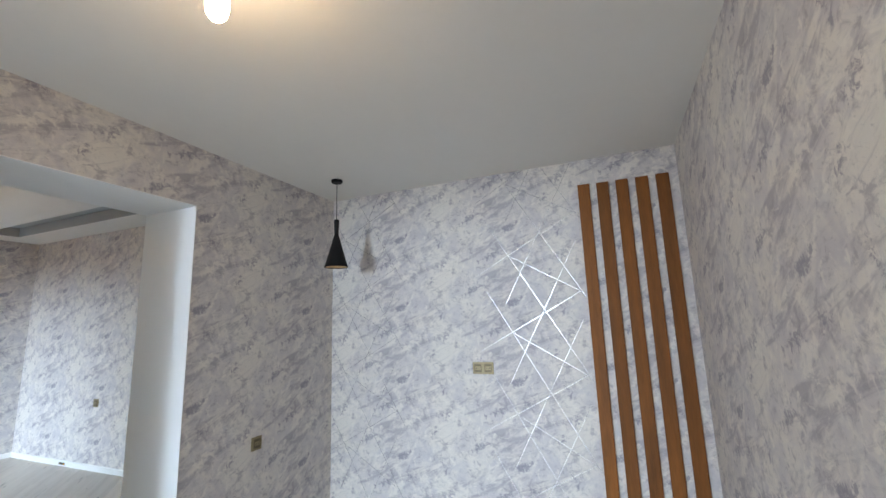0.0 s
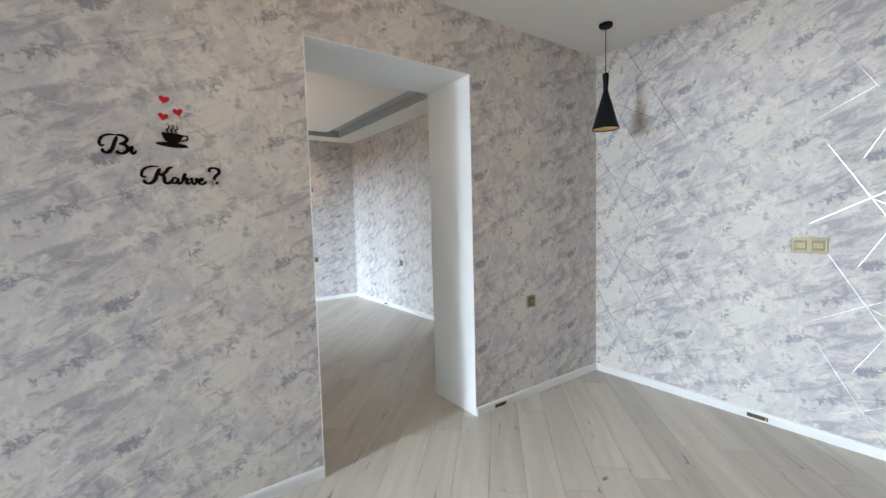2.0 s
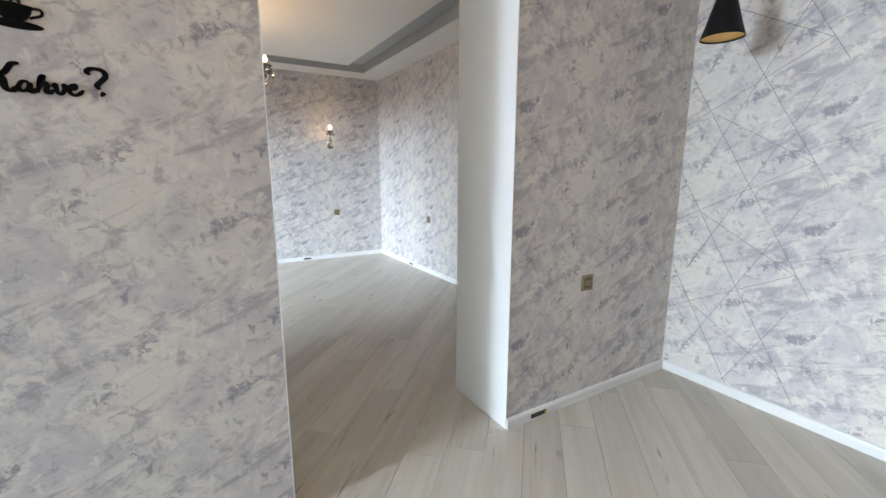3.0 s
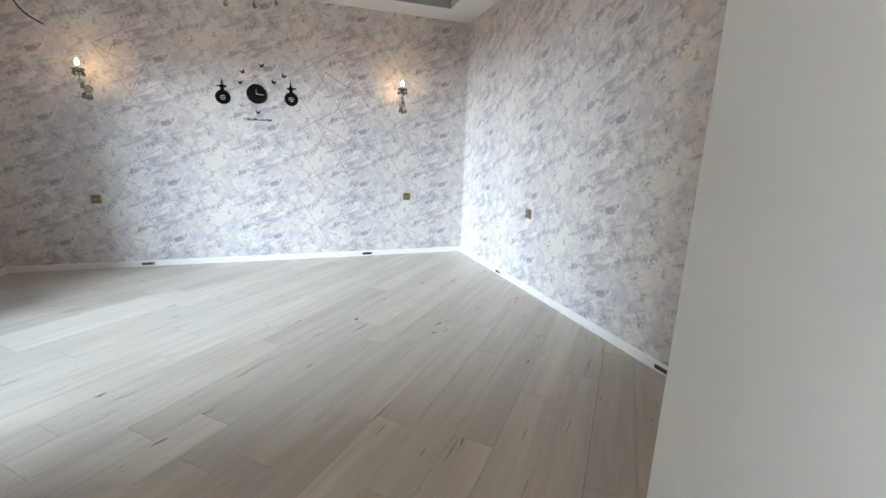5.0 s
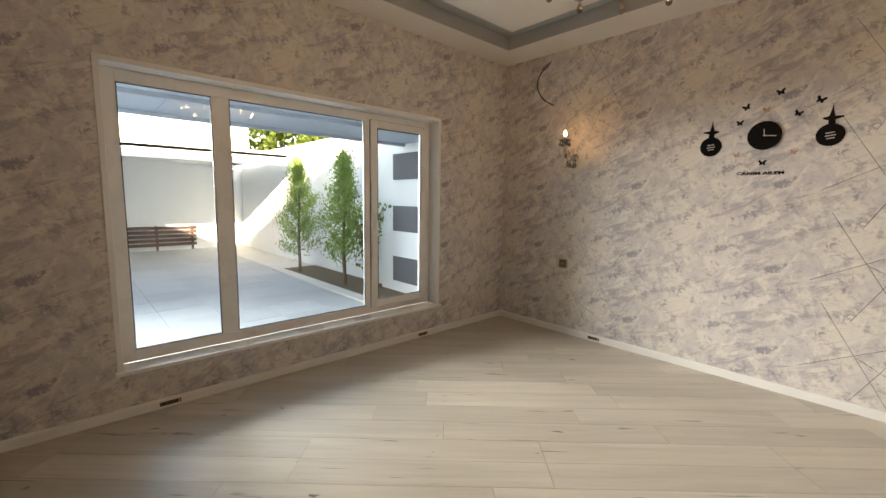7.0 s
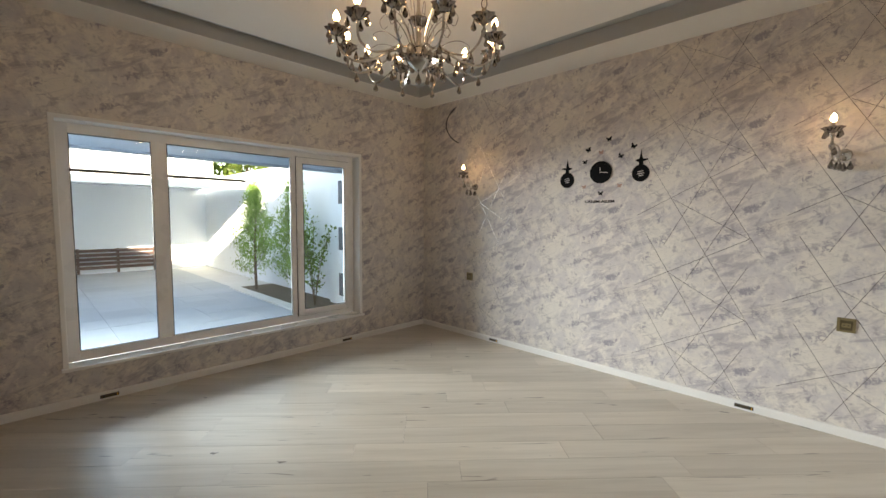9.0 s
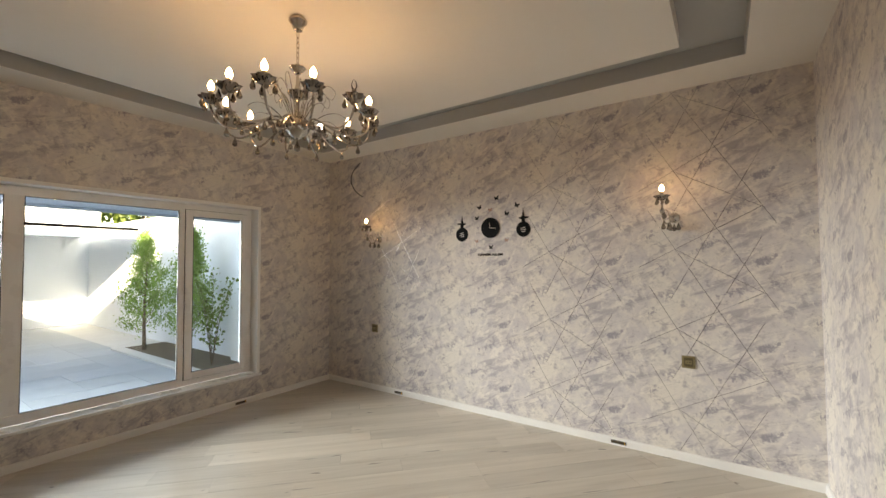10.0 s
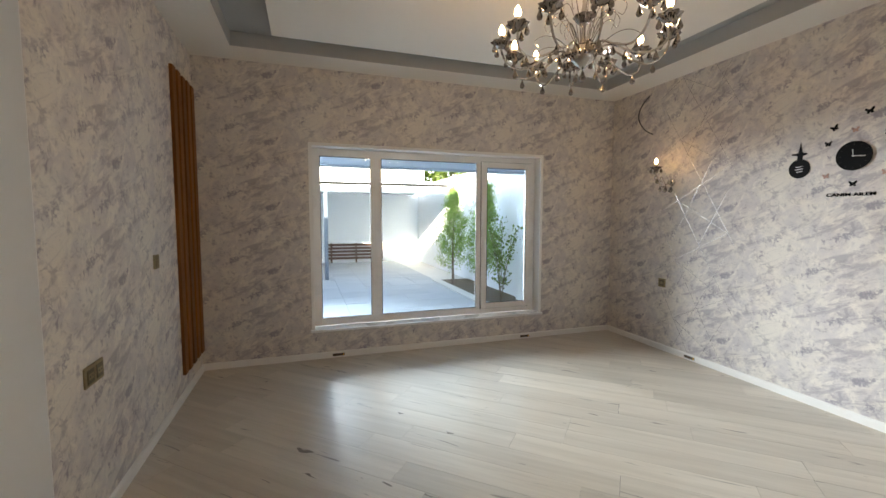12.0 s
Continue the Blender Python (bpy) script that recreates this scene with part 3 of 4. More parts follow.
def glazing(x0, x1, z0, z1, parent, sash=0.0):
    """Pane with its gasket, and a sash standing proud of the frame where it opens."""
    if sash:
        s = part("sash", boxes((x0 - 0.015, FY1 - 0.02, z0 - 0.015, x0 + sash, FY1 + 0.022, z1 + 0.015), (x1 - sash, FY1 - 0.02, z0 - 0.015, x1 + 0.015, FY1 + 0.022, z1 + 0.015),
                               (x0 + sash, FY1 - 0.02, z0 - 0.015, x1 - sash, FY1 + 0.022, z0 + sash), (x0 + sash, FY1 - 0.02, z1 - sash, x1 - sash, FY1 + 0.022, z1 + 0.015), bevel=0.005), PVC, parent)
        # dark strips put in for the shade between sash and frame
        part("joint_shade", boxes((x0 - 0.019, FY1 - 0.001, z0 - 0.019, x0 - 0.015, FY1 + 0.006, z1 + 0.019), (x1 + 0.015, FY1 - 0.001, z0 - 0.019, x1 + 0.019, FY1 + 0.006, z1 + 0.019),
                                 (x0 - 0.015, FY1 - 0.001, z0 - 0.019, x1 + 0.015, FY1 + 0.006, z0 - 0.015), (x0 - 0.015, FY1 - 0.001, z1 + 0.015, x1 + 0.015, FY1 + 0.006, z1 + 0.019)), GASKET_GAP, s, "dark strip for the shade line round the sash")
        part("handle", boxes((x1 - sash * 0.75, FY1 + 0.022, 1.10, x1 - sash * 0.25, FY1 + 0.030, 1.17), (x1 - sash * 0.62, FY1 + 0.030, 1.12, x1 - sash * 0.38, FY1 + 0.060, 1.14),
                             (x1 - sash * 0.62, FY1 + 0.048, 1.02, x1 - sash * 0.38, FY1 + 0.062, 1.12), bevel=0.003), PVC, s, "white window handle")
        x0, x1, z0, z1 = x0 + sash, x1 - sash, z0 + sash, z1 - sash
    y = FY1 - 0.004 + (0.024 if sash else 0)
    g = 0.006
    part("gasket", boxes((x0, y - 0.01, z0, x0 + g, y, z1), (x1 - g, y - 0.01, z0, x1, y, z1), (x0 + g, y - 0.01, z0, x1 - g, y, z0 + g), (x0 + g, y - 0.01, z1 - g, x1 - g, y, z1)), GASKET_GAP, parent)
    me = bpy.data.meshes.new("pane")
    me.from_pydata([(x1, y - 0.012, z0), (x0, y - 0.012, z0), (x0, y - 0.012, z1), (x1, y - 0.012, z1)], [], [(0, 1, 2, 3)])   # looks into the room
    me.materials.append(GLASS)
    p = new("pane", me)
    p.parent = parent
    p.visible_shadow = False


glazing(M1 + 0.055, X1 - F, Z0 + F, Z1 - F, window)
glazing(M2 + 0.035, M1 - 0.055, Z0 + F, Z1 - F, window)
glazing(X0 + F, M2 - 0.035, Z0 + F, Z1 - F, window, sash=0.05)


# ---- black cone pendant ----
def pendant_lamp(x, y):
    t = thing("pendant_lamp", "black metal cone pendant lamp with gilded inside", "pendant lamp", at=pose(x, y, H1))
    part("ceiling_rose", lathe([(0.0, 0.0), (0.047, 0.0), (0.047, -0.016), (0.040, -0.024), (0.0, -0.026)], 28), MATTEBLACK, t, smooth=True)
    part("cord", tube([(0, 0, -0.024), (0, 0, -0.35)], 0.0032, 8), WIRE, t)
    part("neck", lathe([(0.0, -0.343), (0.021, -0.343), (0.022, -0.36), (0.019, -0.41), (0.0165, -0.455), (0.018, -0.475), (0.0, -0.475)], 24), MATTEBLACK, t, smooth=True)
    part("shade", lathe([(0.0165, -0.462), (0.028, -0.505), (0.055, -0.60), (0.080, -0.69), (0.093, -0.728), (0.095, -0.738), (0.0925, -0.738), (0.090, -0.728)], 40), MATTEBLACK, t, smooth=True)
    part("lining", lathe([(0.090, -0.732), (0.077, -0.69), (0.052, -0.60), (0.025, -0.51), (0.0, -0.50)], 40), GOLD, t, "gilded inner face", smooth=True)


pendant_lamp(-1.875, 2.815)


# ---- bare bulb ----
def bare_bulb(x, y):
    t = thing("bare_bulb", "lit bare bulb hanging by its wires from the ceiling", "light bulb", at=pose(x, y, H1))
    # solid black disc under the ceiling; the wire hole's shade is its colour
    part("ceiling_hole_shade", lathe([(0.0, 0.0), (0.012, 0.0), (0.012, -0.003), (0.0, -0.003)], 16), GASKET_GAP, t)
    for s in (-1, 1):
        part("wire", tube(curve_pts([(0.003 * s, 0, 0), (0.006 * s, 0.004, -0.03), (0.008 * s, 0.002, -0.065), (0.002 * s, 0, -0.107)]), 0.0016, 6), WIRE, t)
    part("connector", box(-0.010, -0.006, -0.066, 0.010, 0.006, -0.044, bevel=0.002), PVC, t)
    part("lamp_holder", lathe([(0.0, -0.080), (0.010, -0.080), (0.0175, -0.088), (0.019, -0.125), (0.0, -0.125)], 20, Matrix.Translation((0, 0, -0.022))), MATTEBLACK, t, smooth=True)
    part("bulb_glass", lathe([(0.0, -0.125), (0.013, -0.126), (0.014, -0.14), (0.026, -0.165), (0.033, -0.195), (0.033, -0.215), (0.028, -0.238), (0.016, -0.252), (0.0, -0.256)], 24, Matrix.Translation((0, 0, -0.022))), BIGBULB, t, smooth=True)


bare_bulb(-0.845, 0.846)


# ---- crystal parts ----
DROP = [(0.0, 0.0), (0.0025, -0.005), (0.007, -0.018), (0.0122, -0.030), (0.0135, -0.037), (0.0115, -0.044), (0.006, -0.049), (0.0, -0.050)]
FLAME = [(0.0, 0.0), (0.008, 0.001), (0.0135, 0.011), (0.0155, 0.019), (0.0125, 0.034), (0.006, 0.046), (0.0, 0.054)]
CUP = [(0.0, -0.012), (0.012, -0.014), (0.030, -0.004), (0.047, 0.012), (0.052, 0.020), (0.047, 0.019), (0.030, 0.008), (0.013, 0.004), (0.0, 0.004)]


def candle(t, m, bulb=None, clear=False):
    """Crystal cup with drops, candle sleeve and flame bulb at the arm's end m."""
    cup = part("cup", lathe(CUP, 32, m, wave=0.13, lobes=8), CUPGLASS, t, "scalloped smoked crystal cup")
    part("candle_sleeve", lathe([(0.0, 0.004), (0.0125, 0.004), (0.0115, 0.05), (0.0, 0.05)], 14, m), CANDLE, t, smooth=True)
    part("flame_bulb", lathe(FLAME, 16, m @ Matrix.Translation((0, 0, 0.05))), CLEARBULB if clear else (bulb or BULB), t, "unlit clear flame bulb" if clear else "lit flame bulb", smooth=True)
    for k in range(4):
        a = k * math.pi / 2 + 0.6
        part("crystal_drop", lathe(DROP, 8, m @ Matrix.Translation((0.046 * math.cos(a), 0.046 * math.sin(a), 0.006))), CUPGLASS, cup)


def chandelier(x, y):
    t = thing("chandelier", "smoked crystal and chrome chandelier with twelve candle bulbs", "chandelier", at=pose(x, y, H2 - 0.002, 0, 0, 4))
    part("canopy", lathe([(0.0, 0.0), (0.040, 0.0), (0.047, -0.010), (0.047, -0.020), (0.036, -0.034), (0.027, -0.052), (0.024, -0.066), (0.010, -0.074), (0.0, -0.076)], 28, wave=0.03, lobes=14), CHROME, t, smooth=True)
    for i in range(7):
        link = [(0.008 * math.cos(a), 0, 0.019 * math.sin(a)) for a in (2 * math.pi * k / 14 for k in range(15))]
        bm = tube(link, 0.0022, 6)
        bm.transform(pose(0, 0, -0.092 - i * 0.028, 0, 0, 90 * (i % 2)))
        part("chain_link", bm, CHROME, t)
    part("top_bowl", lathe([(0.0, -0.275), (0.008, -0.277), (0.020, -0.288), (0.042, -0.270), (0.044, -0.274), (0.022, -0.300), (0.010, -0.31), (0.0, -0.31)], 24, wave=0.06), CHROME, t, smooth=True)
    part("stem", lathe([(0.0, -0.30), (0.007, -0.30), (0.009, -0.36), (0.018, -0.40), (0.022, -0.43), (0.011, -0.46), (0.010, -0.50), (0.019, -0.53), (0.024, -0.55), (0.014, -0.57), (0.0, -0.57)], 20), CHROME, t, smooth=True)
    part("centre_cup", lathe([(0.0, -0.425), (0.03, -0.42), (0.048, -0.405), (0.05, -0.41), (0.03, -0.44), (0.0, -0.45)], 24, wave=0.09), CUPGLASS, t, smooth=True)
    part("hub", lathe([(0.0, -0.55), (0.045, -0.552), (0.066, -0.575), (0.070, -0.60), (0.055, -0.628), (0.025, -0.65), (0.010, -0.665), (0.0, -0.667)], 28), CHROME, t, smooth=True)
    part("crystal_drop", lathe(DROP, 10, Matrix.Translation((0, 0, -0.665)) @ Matrix.Scale(1.25, 4)), CUPGLASS, t)
    R = 0.405
    for i in range(12):
        turn = Matrix.Rotation(2 * math.pi * i / 12, 4, "Z")
        r = R if i % 2 else R - 0.02
        path = [(0.055, 0, -0.585), (0.13, 0, -0.575), (0.22, 0, -0.625), (0.31, 0, -0.652), (0.375, 0, -0.622), (r, 0, -0.565), (r, 0, -0.530)]
        arm = part("arm", tube([turn @ p for p in curve_pts(path, 26)], 0.0055, 8), CHROME, t, smooth=True)
        for q in ((0.12, 0, -0.582), (0.20, 0, -0.617), (0.335, 0, -0.648)):
            part("crystal_drop", lathe(DROP, 8, turn @ Matrix.Translation(q)), CUPGLASS, arm)
        candle(t, turn @ Matrix.Translation((r, 0, -0.530)), BULBWHITE if i == 7 else BULB, clear=i == 3)
    for i in range(16):
        turn = Matrix.Rotation(2 * math.pi * (i + 0.5) / 16, 4, "Z")
        k = 1.0 if i % 2 else 0.75
        spray = [(0.03, 0, -0.56), (0.08 * k, 0, -0.45), (0.15 * k, 0, -0.37 - 0.05 * (1 - k)), (0.20 * k, 0, -0.40), (0.185 * k, 0, -0.445), (0.16 * k, 0, -0.43)]
        part("spray", tube([turn @ p for p in curve_pts(spray, 20)], 0.0026, 6, taper=0.0016), CHROME, t, smooth=True)
        low = [(0.05, 0, -0.59), (0.14, 0, -0.53), (0.21, 0, -0.52), (0.26, 0, -0.55), (0.24, 0, -0.575)]
        if i % 2:
            part("spray", tube([turn @ p for p in curve_pts(low, 16)], 0.0024, 6, taper=0.0016), CHROME, t, smooth=True)


chandelier(-5.045, 0.835)


def sconce(y, z, side):
    """One-armed wall light; z is the cup's height."""
    t = thing("wall_sconce", "lit smoked crystal wall sconce with one candle", "wall lamp", "wall sconces", at=on_east_face(XW, y, z))
    # local axes: a along the wall, b up, c out of the wall
    up = Matrix(((1, 0, 0, 0), (0, 0, 1, 0), (0, 1, 0, 0), (0, 0, 0, 1)))
    part("back_plate", lathe([(0.0, 0.0), (0.036, 0.0), (0.040, 0.008), (0.031, 0.020), (0.016, 0.030), (0.0, 0.034)], 28, Matrix.Translation((side, -0.125, 0)), wave=0.06, lobes=10), CHROME, t, smooth=True)
    part("boss", lathe([(0.0, 0.030), (0.018, 0.034), (0.022, 0.05), (0.012, 0.062), (0.0, 0.066)], 20, Matrix.Translation((side, -0.125, 0))), CHROME, t, smooth=True)
    arm = curve_pts([(side, -0.12, 0.05), (side * 0.7, -0.165, 0.11), (0.01, -0.175, 0.19), (0.0, -0.10, 0.245), (0.0, -0.02, 0.26), (0, 0, 0.26)], 24)
    part("arm", tube(arm, 0.0065, 8), CHROME, t, smooth=True)
    part("scroll", tube(curve_pts([(side * 0.7, -0.165, 0.10), (side * 0.5, -0.09, 0.15), (0.008, -0.08, 0.20), (0.01, -0.12, 0.21), (0.012, -0.13, 0.18)], 18), 0.004, 8), CHROME, t, smooth=True)
    part("bobeche", lathe([(0.0, -0.125), (0.006, -0.12), (0.016, -0.10), (0.018, -0.085), (0.008, -0.07), (0.007, -0.045), (0.013, -0.03), (0.009, -0.012), (0.0, -0.01)], 18, Matrix.Translation((0, 0, 0.255)) @ up), CHROME, t, smooth=True)
    m = Matrix.Translation((0, 0, 0.26)) @ up
    candle(t, m)
    for a, b, c in ((side, -0.17, 0.03), (side - 0.035, -0.16, 0.05), (side * 0.7, -0.17, 0.11), (side + 0.03, -0.165, 0.05), (0.0, -0.165, 0.20), (0.012, -0.09, 0.255)):
        part("crystal_drop", lathe(DROP, 8, Matrix.Translation((a, b, c)) @ up @ Matrix.Scale(1.2, 4)), CUPGLASS, t)


sconce(-0.64, 1.90, -0.035)
sconce(2.345, 1.955, 0.055)

# ---- loose cable on the clock wall ----
cable = tagged(link_mesh("loose_cable", tube(curve_pts([(XW + 0.004, -1.01, 2.74), (XW + 0.03, -1.10, 2.64), (XW + 0.035, -1.13, 2.52), (XW + 0.025, -1.06, 2.39), (XW + 0.02, -0.94, 2.31)], 24), 0.006, 8), WIRE, True),
               "black cable end hanging loose from the wall", "cable")


# ---- clock set ----
DIAL = mat("pale_dial_print", (0.55, 0.55, 0.55), 0.4)
WC = on_east_face(XW, 0.808, 1.838)
clock = thing("wall_clock", "round black acrylic wall clock with pale pointers", "clock")
part("dial", plate([(0.100 * math.cos(a), 0.100 * math.sin(a)) for a in (2 * math.pi * k / 48 for k in range(48))], 0.012, WC), BLACK, clock)
for k in range(12):
    a = 2 * math.pi * k / 12
    mm = WC @ Matrix.Translation((0.083 * math.cos(a), 0.083 * math.sin(a), 0.012)) @ Matrix.Rotation(a, 4, "Z")
    part("hour_mark", (lambda b: (b.transform(mm), b)[1])(box(-0.008, -0.002, 0, 0.008, 0.002, 0.001)), MATTEBLACK, clock)
for name, ln, ang in (("minute_pointer", 0.068, -6), ("hour_pointer", 0.045, 96)):
    bm = box(-0.008, -0.0022, 0.0135, ln, 0.0022, 0.015)
    bm.transform(WC @ Matrix.Rotation(radians(ang), 4, "Z"))
    part(name, bm, DIAL, clock)

BUTTERFLY = ((0.0, -0.35), (0.25, -0.75), (0.75, -0.7), (0.6, -0.1), (1.0, 0.35), (0.9, 0.85), (0.4, 0.6), (0.08, 0.15), (0.0, 0.4), (-0.08, 0.15), (-0.4, 0.6), (-0.9, 0.85), (-1.0, 0.35), (-0.6, -0.1), (-0.75, -0.7), (-0.25, -0.75))
for y, z, s, turn, m in ((0.875, 2.128, 0.026, 10, BLACK), (0.685, 2.051, 0.025, 25, BLACK), (1.090, 2.042, 0.027, -25, BLACK), (0.983, 1.970, 0.025, -20, BLACK), (0.653, 1.943, 0.023, 0, BLACK),
                         (0.805, 2.017, 0.022, 5, ROSE), (0.651, 1.712, 0.021, 10, ROSE), (0.811, 1.648, 0.024, 0, BLACK), (0.979, 1.711, 0.022, -8, ROSE)):
    bm = plate([(a * s, b * s) for a, b in BUTTERFLY], 0.003, on_east_face(XW, y, z) @ Matrix.Rotation(radians(turn), 4, "Z"))
    tagged(link_mesh("wall_butterfly", bm, m), "small %s acrylic butterfly stuck beside the clock" % ("black" if m is BLACK else "rose"), "wall ornament", "clock butterflies")
FIGURE = ((-0.018, 0.0), (0.020, 0.0), (0.017, 0.035), (0.058, 0.046), (0.054, 0.056), (0.014, 0.058), (0.006, 0.090), (0.0, 0.135), (-0.008, 0.090), (-0.016, 0.058), (-0.045, 0.052), (-0.045, 0.042), (-0.016, 0.032))
for y, z, flip in ((0.478, 1.785, -1), (1.155, 1.808, 1)):
    base = on_east_face(XW, y, z)
    t = thing("wall_ornament", "black toothed acrylic disc with a winged finial", "wall ornament", "clock side ornaments")
    part("toothed_disc", plate([(0.070 * (1 + 0.06 * (k % 2)) * math.cos(2 * math.pi * k / 48), 0.070 * (1 + 0.06 * (k % 2)) * math.sin(2 * math.pi * k / 48)) for k in range(48)], 0.005, base), BLACK, t)
    part("finial", plate([(flip * a, b + 0.062) for a, b in FIGURE][::flip], 0.0045, base), BLACK, t)
    for k, (w, b) in enumerate(((0.045, 0.014), (0.055, -0.004), (0.040, -0.022))):
        bm = box(-w / 2, b - 0.003, 0.005, w / 2, b + 0.003, 0.0058)
        bm.transform(base @ Matrix.Rotation(radians(8), 4, "Z"))
        part("line_of_writing", bm, DIAL, t)


# ---- lettering ----
def lettering(name, text, place, height, width, shear=0.0, fat=0.0, depth=0.003):
    """Raised letters scaled to a height and a width; a, b start at the lower left corner."""
    cu = bpy.data.curves.new(name, "FONT")
    cu.body, cu.size, cu.shear, cu.offset, cu.extrude, cu.resolution_u = text, 1.0, shear, fat, 0.5, 6
    ob = new(name + "_curve", cu)
    me = bpy.data.meshes.new_from_object(ob.evaluated_get(bpy.context.evaluated_depsgraph_get()))
    bpy.data.objects.remove(ob)
    co = np.array([v.co for v in me.vertices])
    lo, hi = co.min(0), co.max(0)
    me.transform(place @ Matrix.Diagonal((width / (hi[0] - lo[0]), height / (hi[1] - lo[1]), depth / (hi[2] - lo[2]), 1)) @ Matrix.Translation((-lo[0], -lo[1], -lo[2])))
    me.materials.clear()
    me.materials.append(BLACK)
    return new(name, me)


tagged(lettering("wall_lettering", "CANIM AILEM", on_east_face(XW, 0.662, 1.562), 0.024, 0.278, fat=0.03), "small black capital letters under the clock", "lettering")


def brush(strokes, place):
    """Flat script strokes: each is (controls, thickest half width), thin at its ends and thicker where it runs downwards."""
    out = bmesh.new()
    for k, (controls, fat) in enumerate(strokes):
        pts = curve_pts([(a, c, 0) for a, c in controls], 30)
        rows = []
        for i, p in enumerate(pts):
            d = (pts[min(i + 1, len(pts) - 1)] - pts[max(i - 1, 0)]).normalized()
            ends = min(1.0, 0.45 + 5 * min(i, len(pts) - 1 - i) / len(pts))
            w = 1.45 * fat * ends * (0.62 + 0.38 * abs(d.y))
            side = Vector((-d.y, d.x, 0)) * w
            rows.append([out.verts.new(p + q + Vector((0, 0, z))) for q, z in ((side, 0), (side, 0.003 + 0.0001 * k), (-side, 0.003 + 0.0001 * k), (-side, 0))])
        for r0, r1 in zip(rows, rows[1:]):
            for i in range(4):
                out.faces.new((r0[i], r0[(i + 1) % 4], r1[(i + 1) % 4], r1[i]))
        out.faces.new(rows[0]), out.faces.new(rows[-1][::-1])
    out.transform(place)
    return out


# script capitals share a leading flourish and a slanting stem; one unit is the capital's height
FLOURISH = ((0.20, 0.42), (0.06, 0.36), (-0.04, 0.52), (0.10, 0.82), (0.42, 0.97), (0.80, 0.98))
STEM = ((0.86, 0.90), (0.72, 0.62), (0.56, 0.22), (0.34, 0.02), (0.12, 0.06), (0.08, 0.22))
CAP_B = ((FLOURISH, 0.055), (STEM, 0.075), (((0.80, 0.98), (1.12, 0.96), (1.34, 0.80), (1.22, 0.60), (0.92, 0.50)), 0.07),
         (((0.92, 0.50), (1.24, 0.46), (1.36, 0.26), (1.16, 0.04), (0.86, 0.02), (0.80, 0.16)), 0.075))
SMALL_I = (((( 1.42, 0.18), (1.58, 0.40), (1.52, 0.12), (1.62, 0.02), (1.80, 0.20)), 0.06),)
CAP_K = ((FLOURISH, 0.055), (STEM, 0.075), (((1.50, 0.97), (1.28, 0.92), (1.06, 0.62), (0.74, 0.50)), 0.065), (((0.80, 0.50), (1.00, 0.44), (1.04, 0.12), (1.20, 0.03), (1.36, 0.18)), 0.07))
SMALL_A = ((((1.70, 0.32), (1.52, 0.38), (1.38, 0.18), (1.46, 0.04), (1.62, 0.12), (1.72, 0.34)), 0.05), (((1.72, 0.36), (1.66, 0.12), (1.74, 0.03), (1.88, 0.16)), 0.06))
SMALL_H = ((((1.86, 0.14), (2.02, 0.42), (2.08, 0.62), (1.98, 0.50), (1.88, 0.02)), 0.05), (((1.92, 0.18), (2.08, 0.38), (2.16, 0.30), (2.10, 0.08), (2.20, 0.04), (2.30, 0.16)), 0.055))
SMALL_V = ((((2.26, 0.26), (2.38, 0.36), (2.40, 0.12), (2.50, 0.02), (2.62, 0.18), (2.62, 0.36), (2.74, 0.30)), 0.05),)
SMALL_E = ((((2.74, 0.18), (2.92, 0.26), (2.94, 0.38), (2.82, 0.34), (2.74, 0.16), (2.86, 0.02), (3.04, 0.08), (3.16, 0.22)), 0.055),)
ASK = ((((0.10, 0.74), (0.02, 0.88), (0.20, 0.99), (0.50, 0.94), (0.58, 0.74), (0.42, 0.54), (0.28, 0.38), (0.34, 0.24)), 0.07), (((0.36, 0.10), (0.42, 0.06), (0.46, 0.01)), 0.08))
for word, y, z, h, text in (((CAP_B, SMALL_I), -0.066, 1.704, 0.076, "black script word of two letters cut from acrylic"),
                            ((CAP_K, SMALL_A, SMALL_H, SMALL_V, SMALL_E), 0.064, 1.583, 0.075, "long black script word cut from acrylic"),
                            ((ASK,), 0.312, 1.588, 0.073, "black acrylic question mark on the wall")):
    tagged(link_mesh("wall_lettering", brush([st for letter in word for st in letter], on_east_face(XN, y, z) @ Matrix.Diagonal((h * (0.86 if word[0] is CAP_B else 1.0), h, 1, 1))), BLACK), text, "lettering", "coffee wall words")
cup = thing("wall_coffee_cup", "flat black acrylic coffee cup with steam", "wall ornament")
CUPM = on_east_face(XN, 0.179, 1.757) @ Matrix.Rotation(radians(-4), 4, "Z")
part("saucer", plate([(0.060 * math.cos(a), -0.004 + 0.011 * math.sin(a)) for a in (2 * math.pi * k / 28 for k in range(28))], 0.003, CUPM), BLACK, cup)
part("bowl", plate([(-0.040, 0.045), (-0.036, 0.028), (-0.026, 0.012), (-0.014, 0.004), (0.016, 0.004), (0.028, 0.012), (0.036, 0.028), (0.040, 0.045), (0.0, 0.049)], 0.0034, CUPM), BLACK, cup)
bm = tube(curve_pts([(0.036, 0.040, 0.002), (0.054, 0.042, 0.002), (0.056, 0.028, 0.002), (0.032, 0.016, 0.002)], 14), 0.0035, 6)
bm.transform(CUPM)
part("ear", bm, BLACK, cup)
